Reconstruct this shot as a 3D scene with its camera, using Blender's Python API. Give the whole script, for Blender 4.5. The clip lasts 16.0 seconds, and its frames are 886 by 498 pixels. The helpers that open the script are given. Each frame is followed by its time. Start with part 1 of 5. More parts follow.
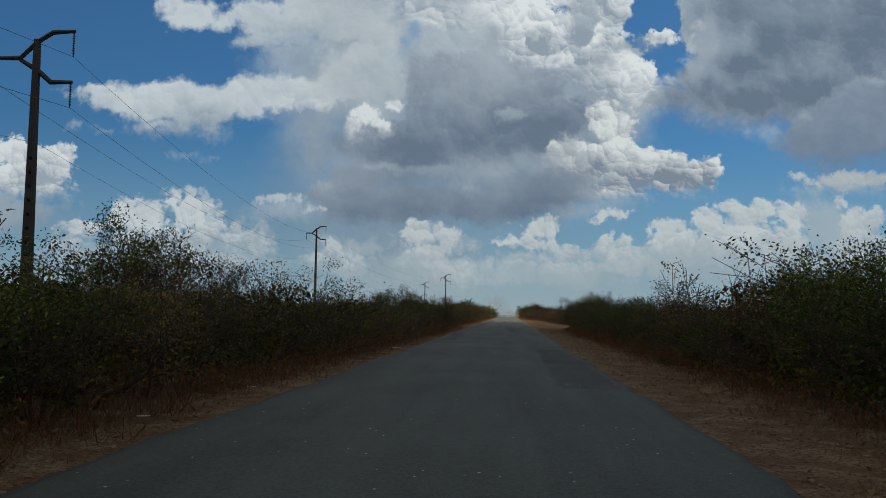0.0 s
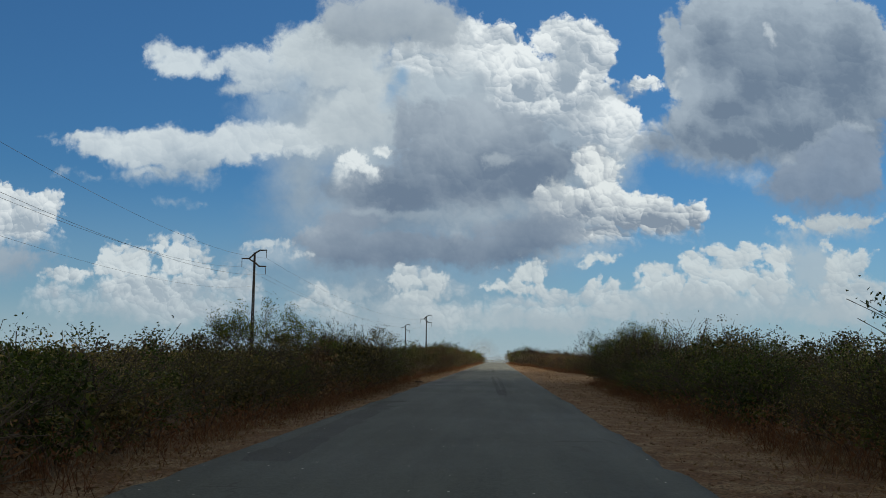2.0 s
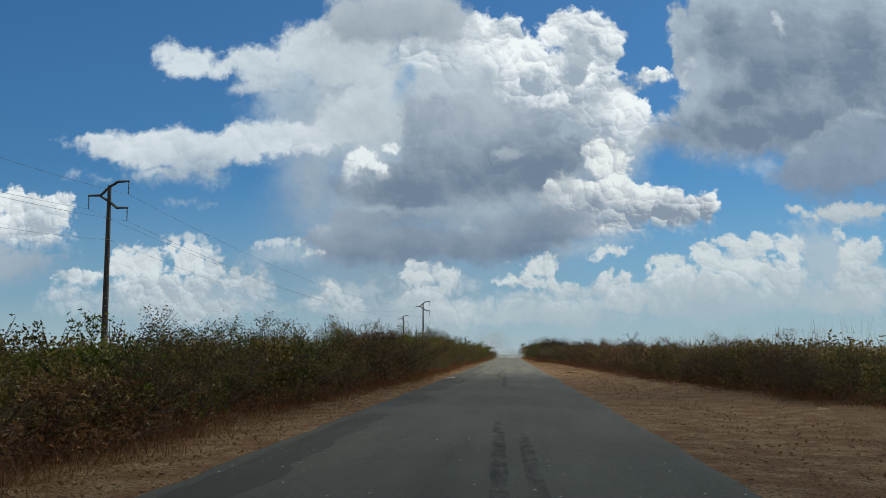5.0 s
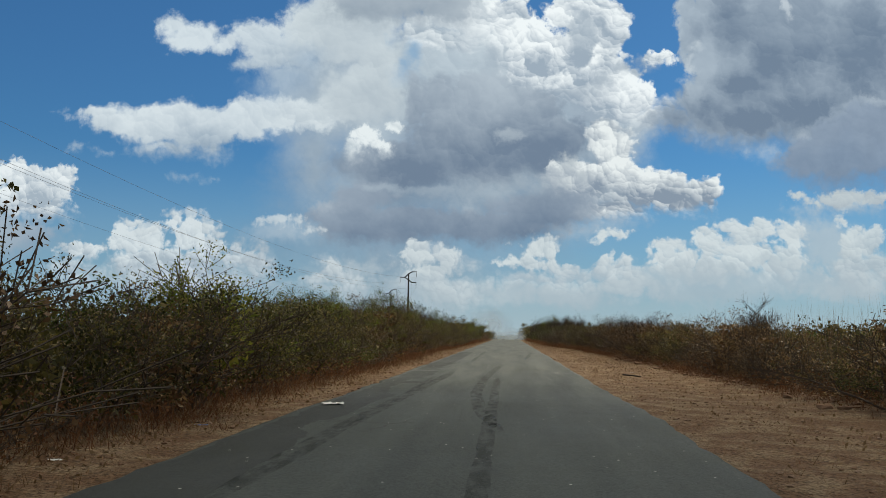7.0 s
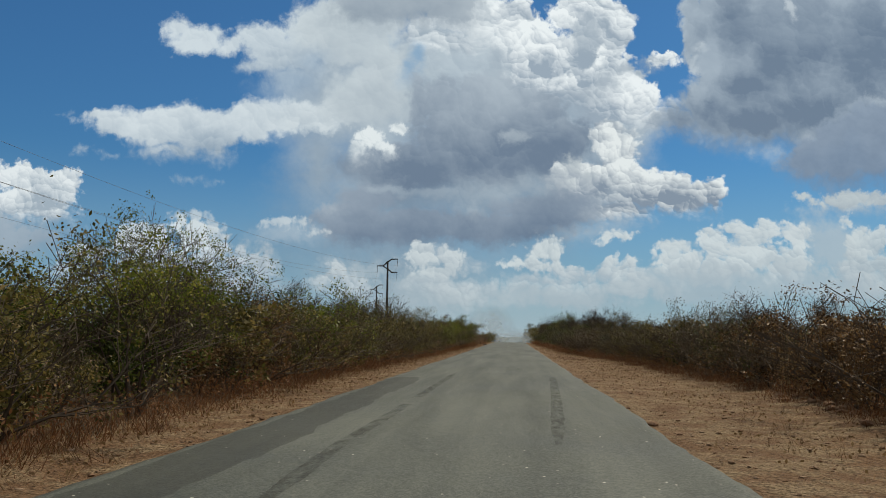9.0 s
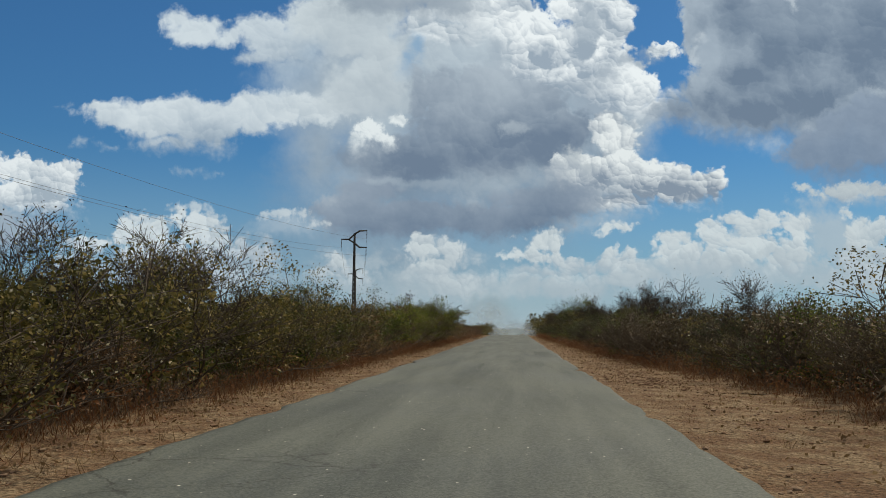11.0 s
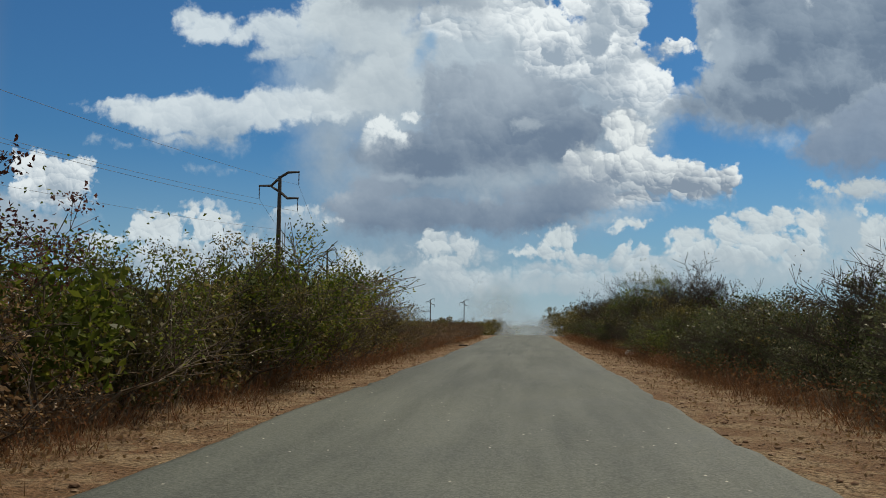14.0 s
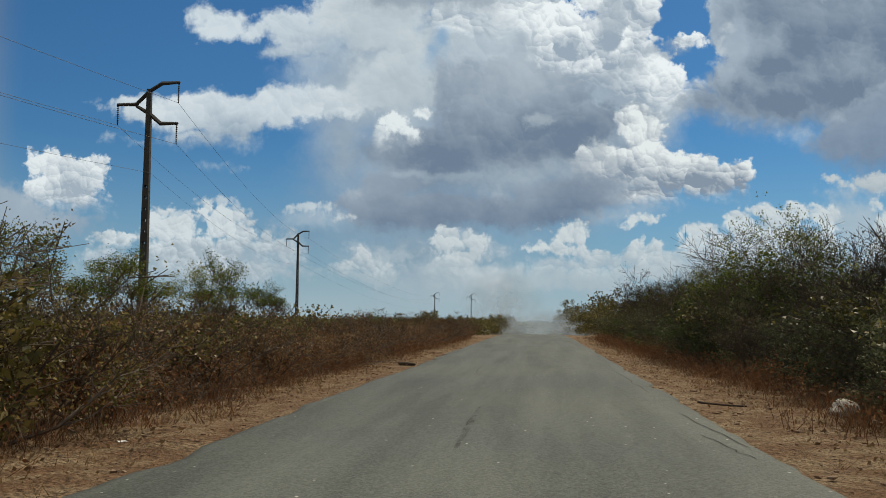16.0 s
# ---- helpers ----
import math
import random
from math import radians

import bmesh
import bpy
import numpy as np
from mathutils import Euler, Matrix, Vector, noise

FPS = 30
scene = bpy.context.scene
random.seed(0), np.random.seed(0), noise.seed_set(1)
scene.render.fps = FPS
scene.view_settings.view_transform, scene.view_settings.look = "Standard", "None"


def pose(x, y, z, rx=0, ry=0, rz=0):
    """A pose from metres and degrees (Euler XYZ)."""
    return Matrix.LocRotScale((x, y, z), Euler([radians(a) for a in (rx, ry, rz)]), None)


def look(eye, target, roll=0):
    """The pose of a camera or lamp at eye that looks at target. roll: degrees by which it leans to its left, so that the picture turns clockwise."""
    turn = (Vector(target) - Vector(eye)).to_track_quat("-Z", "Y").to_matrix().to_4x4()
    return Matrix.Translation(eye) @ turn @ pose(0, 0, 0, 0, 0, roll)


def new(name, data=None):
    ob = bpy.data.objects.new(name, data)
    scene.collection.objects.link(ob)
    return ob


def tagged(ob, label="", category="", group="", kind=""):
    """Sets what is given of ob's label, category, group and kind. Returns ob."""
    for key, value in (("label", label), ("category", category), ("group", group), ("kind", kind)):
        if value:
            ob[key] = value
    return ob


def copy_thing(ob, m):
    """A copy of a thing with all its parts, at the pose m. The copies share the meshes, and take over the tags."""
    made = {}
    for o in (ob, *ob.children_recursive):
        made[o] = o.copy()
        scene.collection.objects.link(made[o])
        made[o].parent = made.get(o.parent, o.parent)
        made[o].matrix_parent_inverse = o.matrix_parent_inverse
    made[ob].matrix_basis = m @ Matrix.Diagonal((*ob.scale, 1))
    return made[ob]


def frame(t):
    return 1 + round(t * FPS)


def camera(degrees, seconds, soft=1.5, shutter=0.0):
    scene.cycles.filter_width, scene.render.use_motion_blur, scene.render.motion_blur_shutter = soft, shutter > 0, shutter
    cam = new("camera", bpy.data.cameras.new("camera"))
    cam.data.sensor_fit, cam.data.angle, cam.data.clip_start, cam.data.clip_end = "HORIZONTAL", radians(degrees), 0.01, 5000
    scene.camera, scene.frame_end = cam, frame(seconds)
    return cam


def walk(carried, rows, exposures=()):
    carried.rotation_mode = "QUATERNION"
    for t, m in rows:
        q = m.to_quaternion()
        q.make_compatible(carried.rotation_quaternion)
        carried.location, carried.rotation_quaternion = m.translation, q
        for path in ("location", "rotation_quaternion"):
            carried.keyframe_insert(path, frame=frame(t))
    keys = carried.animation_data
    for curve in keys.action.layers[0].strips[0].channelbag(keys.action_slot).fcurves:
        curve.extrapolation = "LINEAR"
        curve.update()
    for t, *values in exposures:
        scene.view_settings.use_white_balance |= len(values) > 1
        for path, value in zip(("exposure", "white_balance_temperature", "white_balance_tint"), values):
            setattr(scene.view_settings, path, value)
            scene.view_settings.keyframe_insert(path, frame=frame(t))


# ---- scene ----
# ---------------------------------------------------------------- camera
cam = camera(51.85, 16.0, 0.9)
ROUTE = [  # seconds, x, y, yaw, pitch, roll
    (0.0, 0.66, 0.00, 4.12, 3.97, -0.94),
    (0.5, 0.67, 8.30, 3.52, 6.26, -1.71),
    (1.0, 0.69, 16.61, 3.42, 6.73, -1.41),
    (1.5, 0.71, 24.83, 3.43, 6.87, -0.82),
    (2.0, 0.73, 33.07, 3.40, 6.81, -0.59),
    (2.5, 0.73, 41.54, 3.58, 6.76, -0.42),
    (3.0, 0.70, 50.33, 4.15, 6.72, 0.52),
    (3.5, 0.68, 59.28, 4.07, 6.65, 0.13),
    (6.0, 0.52, 100.60, 4.25, 6.17, 0.48),
    (6.5, 0.52, 109.22, 4.18, 5.34, -0.18),
    (7.0, 0.55, 118.20, 4.15, 5.26, -0.74),
    (7.5, 0.61, 127.39, 4.21, 5.34, -1.01),
    (8.0, 0.73, 136.48, 4.41, 5.33, -1.00),
    (8.5, 0.81, 145.91, 4.56, 5.32, -0.64),
    (9.0, 0.84, 155.52, 4.44, 5.37, -0.64),
    (11.5, 0.75, 196.40, 4.45, 4.73, -0.47),
    (12.0, 0.61, 204.19, 4.47, 4.71, 0.00),
    (12.5, 0.47, 211.80, 4.55, 4.67, -0.75),
    (13.0, 0.36, 219.50, 4.68, 4.69, -1.27),
    (13.5, 0.37, 227.06, 5.04, 4.60, -1.09),
    (14.0, 0.44, 234.50, 5.22, 4.63, -0.66),
    (14.5, 0.51, 241.90, 5.26, 4.65, -0.23),
    (15.0, 0.55, 249.22, 5.21, 4.53, -0.51),
    (15.5, 0.56, 256.53, 5.67, 4.36, -0.55),
    (16.0, 0.55, 263.67, 6.02, 4.38, -0.51),
]


def road_z(y):
    """Height of the road's middle: level, then over a gentle crest and down."""
    if y < 325:
        return 0.0
    s = min(y, 400) - 325
    z = -1.6e-4 * s * s
    if y > 400:
        z -= 0.024 * min(y - 400, 250)
    return z


EYE = 1.37
walk(cam, [(t, pose(x, y, EYE, 90 + pitch, roll, yaw)) for t, x, y, yaw, pitch, roll in ROUTE],
     exposures=[(0.0, -0.32, 6900, 8), (0.6, -0.16, 6900, 8), (1.5, -0.10, 6900, 8), (4.5, 0.0, 6900, 8), (7.0, 0.03, 6900, 8), (9.0, -0.05, 6900, 8), (16.0, -0.04, 6900, 8)])

# ---------------------------------------------------------------- world, sun
SUN_AZ, SUN_EL = 40.0, 54.0      # degrees to the right of the road's line, and up


class Nodes:
    """Short forms for building node trees."""

    def __init__(self, tree):
        self.tree = tree
        tree.nodes.clear()

    def add(self, kind, ins=(), **props):
        n = self.tree.nodes.new(kind)
        for k, v in props.items():
            setattr(n, k, v)
        items = ins.items() if isinstance(ins, dict) else enumerate(ins)
        for k, v in items:
            if v is None:
                continue
            if isinstance(v, bpy.types.NodeSocket):
                self.tree.links.new(v, n.inputs[k])
            else:
                n.inputs[k].default_value = v
        return n

    def m(self, op, a, b=None, c=None, clamp=False):
        return self.add("ShaderNodeMath", (a, b, c), operation=op, use_clamp=clamp).outputs[0]

    def v(self, op, a, b=None, c=None):
        n = self.add("ShaderNodeVectorMath", (a, b, c), operation=op)
        return n.outputs["Value"] if op in ("LENGTH", "DOT_PRODUCT", "DISTANCE") else n.outputs[0]

    def ramp(self, x, lo, hi, a=0.0, b=1.0, smooth=True):
        return self.add("ShaderNodeMapRange", (x, lo, hi, a, b),
                        interpolation_type="SMOOTHSTEP" if smooth else "LINEAR").outputs[0]

    def mix(self, f, a, b):
        n = self.add("ShaderNodeMix", data_type="RGBA")
        for sock, val in ((n.inputs[0], f), (n.inputs[6], a), (n.inputs[7], b)):
            if isinstance(val, bpy.types.NodeSocket):
                self.tree.links.new(val, sock)
            else:
                sock.default_value = val if sock == n.inputs[0] else (*val[:3], 1)
        return n.outputs[2]

    def noise(self, vec, scale, detail=4, rough=0.55, out=0, dist=0.0):
        n = self.add("ShaderNodeTexNoise", {"Vector": vec, "Scale": scale, "Detail": detail, "Roughness": rough, "Distortion": dist})
        return n.outputs[out]

    def voronoi(self, vec, scale, feature="F1", out="Distance", rnd=1.0):
        n = self.add("ShaderNodeTexVoronoi", {"Vector": vec, "Scale": scale, "Randomness": rnd}, feature=feature)
        return n.outputs[out]


# Clouds from back to front: name, softness, opacity, lit and shaded tone, foot and head, bright rim,
# puffs (across and up as tangents from the road's line, half width, half height).
LAYERS = []
LAYERS.append(("veil", 0.075, 0.85, (0.6, 0.665, 0.7), (0.27, 0.335, 0.41), 0.118, 0.265, 0.00,
    [(-0.201, 0.266, 0.062, 0.074), (-0.155, 0.246, 0.062, 0.081), (-0.218, 0.188, 0.034, 0.059), (-0.128, 0.162, 0.105, 0.062), (-0.040, 0.162, 0.093, 0.062), (-0.165, 0.099, 0.068, 0.019), (-0.126, 0.074, 0.074, 0.025)]))
LAYERS.append(("low_haze", 0.030, 0.75, (0.6, 0.66, 0.69), (0.42, 0.5, 0.56), 0.018, 0.093, 0.00,
    [(0.211, 0.055, 0.118, 0.017), (0.330, 0.059, 0.081, 0.015), (0.337, 0.102, 0.034, 0.031), (0.060, 0.044, 0.068, 0.014), (-0.101, 0.043, 0.056, 0.019), (-0.362, 0.053, 0.093, 0.015)]))
LAYERS.append(("body", 0.040, 0.90, (0.66, 0.72, 0.75), (0.36, 0.43, 0.5), 0.131, 0.297, 0.00,
    [(-0.003, 0.245, 0.112, 0.087), (0.091, 0.226, 0.062, 0.056), (-0.073, 0.297, 0.105, 0.059), (0.072, 0.163, 0.068, 0.037)]))
LAYERS.append(("upper_wing", 0.014, 0.93, (0.82, 0.87, 0.89), (0.42, 0.50, 0.58), 0.278, 0.337, 0.10,
    [(-0.391, 0.347, 0.015, 0.011), (-0.364, 0.336, 0.031, 0.015), (-0.330, 0.329, 0.025, 0.012), (-0.301, 0.339, 0.022, 0.015), (-0.280, 0.322, 0.034, 0.028), (-0.306, 0.303, 0.022, 0.010), (-0.241, 0.328, 0.031, 0.037), (-0.209, 0.338, 0.037, 0.037), (-0.247, 0.292, 0.028, 0.011)]))
LAYERS.append(("long_wing", 0.014, 0.93, (0.85, 0.89, 0.90), (0.40, 0.48, 0.56), 0.191, 0.242, 0.10,
    [(-0.483, 0.243, 0.019, 0.006), (-0.446, 0.235, 0.031, 0.014), (-0.409, 0.231, 0.037, 0.022), (-0.376, 0.237, 0.043, 0.025), (-0.388, 0.206, 0.031, 0.009), (-0.343, 0.230, 0.043, 0.024), (-0.336, 0.206, 0.012, 0.007), (-0.304, 0.240, 0.043, 0.022), (-0.265, 0.246, 0.043, 0.020), (-0.219, 0.243, 0.037, 0.016)]))
LAYERS.append(("shreds", 0.012, 0.60, (0.62, 0.69, 0.74), (0.52, 0.6, 0.67), 0.099, 0.278, 0.05,
    [(-0.528, 0.250, 0.009, 0.003), (-0.461, 0.200, 0.010, 0.004), (-0.492, 0.207, 0.007, 0.003), (-0.370, 0.167, 0.015, 0.005), (-0.339, 0.167, 0.006, 0.002), (-0.251, 0.112, 0.036, 0.009), (-0.226, 0.114, 0.019, 0.007)]))
LAYERS.append(("far_crown", 0.007, 1.00, (1.04, 1.05, 1.04), (0.40, 0.47, 0.55), 0.278, 0.363, 0.20,
    [(0.066, 0.361, 0.031, 0.025), (0.097, 0.348, 0.031, 0.031), (0.113, 0.334, 0.015, 0.022), (0.079, 0.309, 0.043, 0.034)]))
LAYERS.append(("back_crown", 0.020, 0.95, (0.74, 0.79, 0.81), (0.52, 0.58, 0.63), 0.226, 0.337, 0.10,
    [(-0.222, 0.351, 0.037, 0.028), (-0.189, 0.331, 0.043, 0.037), (-0.163, 0.344, 0.043, 0.037), (-0.150, 0.298, 0.031, 0.034), (-0.168, 0.265, 0.043, 0.037)]))
LAYERS.append(("crown", 0.009, 1.00, (0.98, 1.0, 1.0), (0.44, 0.51, 0.58), 0.291, 0.369, 0.15,
    [(-0.067, 0.363, 0.037, 0.025), (-0.099, 0.340, 0.028, 0.020), (-0.029, 0.356, 0.031, 0.031), (-0.067, 0.327, 0.037, 0.015), (-0.003, 0.323, 0.031, 0.037)]))
LAYERS.append(("thin_gap", 0.020, 0.85, (0.36, 0.52, 0.68), (0.25, 0.42, 0.62), 0.286, 0.339, 0.00,
    [(-0.108, 0.318, 0.010, 0.015), (-0.117, 0.299, 0.008, 0.009), (-0.135, 0.333, 0.005, 0.006)]))
LAYERS.append(("gap_left", 0.030, 0.55, (0.42, 0.54, 0.66), (0.3, 0.42, 0.58), 0.254, 0.312, 0.00,
    [(-0.252, 0.288, 0.026, 0.014), (-0.226, 0.308, 0.019, 0.010), (-0.277, 0.276, 0.019, 0.008)]))
LAYERS.append(("crown_turret", 0.006, 1.00, (1.04, 1.05, 1.04), (0.40, 0.47, 0.55), 0.246, 0.337, 0.22,
    [(-0.003, 0.349, 0.025, 0.031), (0.016, 0.335, 0.028, 0.031), (0.038, 0.309, 0.020, 0.019), (0.022, 0.303, 0.034, 0.037), (0.041, 0.277, 0.020, 0.025)]))
LAYERS.append(("side_turret", 0.007, 1.00, (1.04, 1.05, 1.04), (0.40, 0.47, 0.55), 0.226, 0.304, 0.15,
    [(0.072, 0.277, 0.037, 0.022), (0.110, 0.283, 0.037, 0.025), (0.134, 0.264, 0.028, 0.024), (0.153, 0.306, 0.016, 0.006), (0.175, 0.304, 0.007, 0.006), (0.097, 0.248, 0.037, 0.017), (0.147, 0.241, 0.019, 0.012)]))
LAYERS.append(("shade_bar", 0.016, 0.70, (0.46, 0.53, 0.6), (0.34, 0.41, 0.49), 0.254, 0.319, 0.00,
    [(0.074, 0.269, 0.019, 0.009), (0.099, 0.281, 0.019, 0.008), (0.124, 0.294, 0.018, 0.008), (0.146, 0.303, 0.014, 0.006), (0.081, 0.336, 0.018, 0.022), (-0.023, 0.299, 0.017, 0.026), (-0.007, 0.266, 0.026, 0.019)]))
LAYERS.append(("right_lobes", 0.006, 0.95, (1.04, 1.05, 1.04), (0.40, 0.47, 0.55), 0.248, 0.319, 0.22,
    [(0.108, 0.299, 0.010, 0.008), (0.124, 0.310, 0.008, 0.007), (0.149, 0.306, 0.008, 0.006), (0.167, 0.309, 0.009, 0.004), (0.099, 0.314, 0.008, 0.008), (0.135, 0.259, 0.008, 0.008), (0.148, 0.268, 0.009, 0.008), (0.162, 0.252, 0.008, 0.006), (0.068, 0.278, 0.008, 0.009), (0.046, 0.285, 0.008, 0.010), (0.034, 0.269, 0.009, 0.008)]))
LAYERS.append(("grey_mass", 0.011, 0.95, (0.54, 0.60, 0.66), (0.185, 0.245, 0.335), 0.181, 0.278, 0.06,
    [(-0.109, 0.252, 0.012, 0.031), (-0.078, 0.255, 0.030, 0.031), (-0.028, 0.261, 0.040, 0.034), (0.016, 0.245, 0.040, 0.031), (-0.034, 0.213, 0.093, 0.046), (-0.116, 0.188, 0.065, 0.031), (-0.167, 0.188, 0.028, 0.014), (0.054, 0.219, 0.028, 0.028)]))
LAYERS.append(("bright_puff", 0.008, 0.95, (0.96, 0.98, 0.97), (0.45, 0.52, 0.58), 0.191, 0.229, 0.12,
    [(-0.167, 0.221, 0.019, 0.009), (-0.151, 0.212, 0.014, 0.006), (-0.185, 0.206, 0.007, 0.005), (-0.135, 0.230, 0.011, 0.007)]))
LAYERS.append(("lower_turret", 0.006, 1.00, (0.96, 0.97, 0.95), (0.29, 0.35, 0.43), 0.128, 0.172, 0.14,
    [(0.097, 0.219, 0.025, 0.015), (0.116, 0.207, 0.022, 0.017), (0.128, 0.188, 0.014, 0.014), (0.060, 0.181, 0.019, 0.011), (0.072, 0.175, 0.028, 0.019), (0.097, 0.169, 0.043, 0.024), (0.134, 0.163, 0.037, 0.022), (0.170, 0.169, 0.026, 0.019), (0.176, 0.150, 0.046, 0.015), (0.210, 0.160, 0.019, 0.015), (0.217, 0.147, 0.012, 0.009), (0.109, 0.138, 0.050, 0.011)]))
LAYERS.append(("grey_base", 0.016, 0.95, (0.38, 0.44, 0.52), (0.175, 0.235, 0.325), 0.102, 0.153, 0.00,
    [(-0.178, 0.127, 0.050, 0.022), (-0.127, 0.118, 0.077, 0.022), (-0.045, 0.118, 0.093, 0.019), (0.035, 0.136, 0.068, 0.020), (0.066, 0.149, 0.034, 0.016), (-0.159, 0.153, 0.037, 0.016)]))
LAYERS.append(("pale_band", 0.018, 0.60, (0.5, 0.57, 0.63), (0.4, 0.47, 0.54), 0.145, 0.171, 0.00,
    [(-0.133, 0.161, 0.038, 0.004), (-0.082, 0.157, 0.032, 0.005), (-0.025, 0.152, 0.026, 0.006), (-0.007, 0.158, 0.017, 0.005), (0.018, 0.164, 0.014, 0.008)]))
LAYERS.append(("warm_bulge", 0.010, 0.85, (0.74, 0.77, 0.76), (0.44, 0.49, 0.55), 0.158, 0.203, 0.08,
    [(0.062, 0.184, 0.014, 0.014), (0.046, 0.172, 0.017, 0.009), (0.077, 0.177, 0.010, 0.010)]))
LAYERS.append(("sparks", 0.012, 0.45, (0.66, 0.71, 0.74), (0.55, 0.61, 0.66), 0.133, 0.248, 0.12,
    [(0.002, 0.221, 0.009, 0.004), (0.012, 0.218, 0.006, 0.003), (-0.204, 0.140, 0.009, 0.004), (0.098, 0.150, 0.009, 0.005), (0.111, 0.155, 0.008, 0.006), (0.086, 0.130, 0.010, 0.005), (-0.050, 0.140, 0.005, 0.003), (0.104, 0.120, 0.014, 0.004), (0.074, 0.115, 0.017, 0.003)]))
LAYERS.append(("cap", 0.030, 0.90, (0.46, 0.52, 0.57), (0.33, 0.39, 0.45), 0.350, 0.376, 0.00,
    [(-0.158, 0.374, 0.043, 0.016), (-0.106, 0.376, 0.050, 0.016)]))
LAYERS.append(("cap_above", 0.016, 0.95, (0.60, 0.65, 0.69), (0.35, 0.41, 0.48), 0.345, 0.420, 0.06,
    [(-0.172, 0.388, 0.032, 0.022), (-0.120, 0.397, 0.051, 0.029), (-0.074, 0.383, 0.038, 0.026), (-0.061, 0.359, 0.022, 0.011), (-0.146, 0.366, 0.038, 0.010), (-0.094, 0.434, 0.070, 0.026), (-0.186, 0.429, 0.038, 0.019)]))
LAYERS.append(("east_cloud", 0.009, 0.98, (0.50, 0.57, 0.64), (0.20, 0.26, 0.345), 0.229, 0.337, 0.20,
    [(0.209, 0.333, 0.024, 0.043), (0.197, 0.359, 0.015, 0.025), (0.246, 0.346, 0.050, 0.068), (0.251, 0.276, 0.050, 0.037), (0.306, 0.332, 0.074, 0.087), (0.378, 0.319, 0.062, 0.087), (0.177, 0.235, 0.034, 0.016), (0.214, 0.250, 0.037, 0.030), (0.256, 0.235, 0.065, 0.025), (0.323, 0.244, 0.074, 0.034), (0.388, 0.256, 0.037, 0.050)]))
LAYERS.append(("east_glints", 0.010, 0.60, (0.78, 0.82, 0.85), (0.55, 0.62, 0.68), 0.209, 0.365, 0.10,
    [(0.319, 0.221, 0.006, 0.004), (0.206, 0.320, 0.007, 0.005), (0.211, 0.314, 0.004, 0.004), (0.201, 0.297, 0.004, 0.008), (0.299, 0.360, 0.004, 0.006), (0.193, 0.277, 0.006, 0.003), (0.278, 0.204, 0.008, 0.003), (0.395, 0.256, 0.009, 0.004)]))
LAYERS.append(("east_streak", 0.012, 0.55, (0.5, 0.57, 0.64), (0.4, 0.47, 0.56), 0.219, 0.261, 0.00,
    [(0.332, 0.229, 0.014, 0.004), (0.353, 0.238, 0.015, 0.004), (0.374, 0.247, 0.015, 0.004), (0.395, 0.255, 0.015, 0.004), (0.219, 0.302, 0.013, 0.029), (0.203, 0.271, 0.010, 0.017)]))
LAYERS.append(("east_belly", 0.010, 0.95, (0.33, 0.40, 0.50), (0.19, 0.25, 0.345), 0.169, 0.236, 0.12,
    [(0.321, 0.194, 0.030, 0.024), (0.357, 0.203, 0.043, 0.034), (0.393, 0.212, 0.031, 0.043)]))
LAYERS.append(("east_scraps", 0.008, 0.90, (0.68, 0.71, 0.7), (0.5, 0.54, 0.57), 0.137, 0.153, 0.05,
    [(0.317, 0.154, 0.011, 0.007), (0.335, 0.146, 0.012, 0.004), (0.362, 0.152, 0.031, 0.010), (0.391, 0.149, 0.019, 0.008)]))
LAYERS.append(("pillar", 0.008, 0.90, (0.74, 0.78, 0.78), (0.5, 0.56, 0.6), 0.068, 0.124, 0.08,
    [(0.361, 0.129, 0.007, 0.012), (0.366, 0.102, 0.015, 0.020), (0.384, 0.102, 0.017, 0.015), (0.377, 0.078, 0.031, 0.017)]))
LAYERS.append(("west_cloud", 0.006, 1.00, (0.94, 0.96, 0.96), (0.44, 0.51, 0.58), 0.118, 0.169, 0.10,
    [(-0.578, 0.182, 0.022, 0.020), (-0.547, 0.168, 0.024, 0.019), (-0.520, 0.165, 0.024, 0.020), (-0.505, 0.162, 0.011, 0.016), (-0.559, 0.149, 0.037, 0.024), (-0.532, 0.139, 0.030, 0.015)]))
LAYERS.append(("west_foot", 0.020, 0.90, (0.46, 0.53, 0.6), (0.34, 0.41, 0.49), 0.093, 0.124, 0.00,
    [(-0.570, 0.103, 0.050, 0.016), (-0.625, 0.116, 0.056, 0.031)]))
LAYERS.append(("west_row", 0.007, 0.97, (0.8, 0.84, 0.85), (0.46, 0.53, 0.59), 0.068, 0.109, 0.10,
    [(-0.434, 0.118, 0.011, 0.008), (-0.433, 0.100, 0.020, 0.016), (-0.410, 0.100, 0.017, 0.012), (-0.482, 0.090, 0.031, 0.008), (-0.385, 0.120, 0.010, 0.006), (-0.358, 0.107, 0.027, 0.017), (-0.335, 0.091, 0.020, 0.020), (-0.302, 0.085, 0.020, 0.014), (-0.282, 0.076, 0.012, 0.011), (-0.383, 0.072, 0.068, 0.020), (-0.337, 0.053, 0.037, 0.012), (-0.498, 0.068, 0.017, 0.011), (-0.481, 0.061, 0.011, 0.007)]))
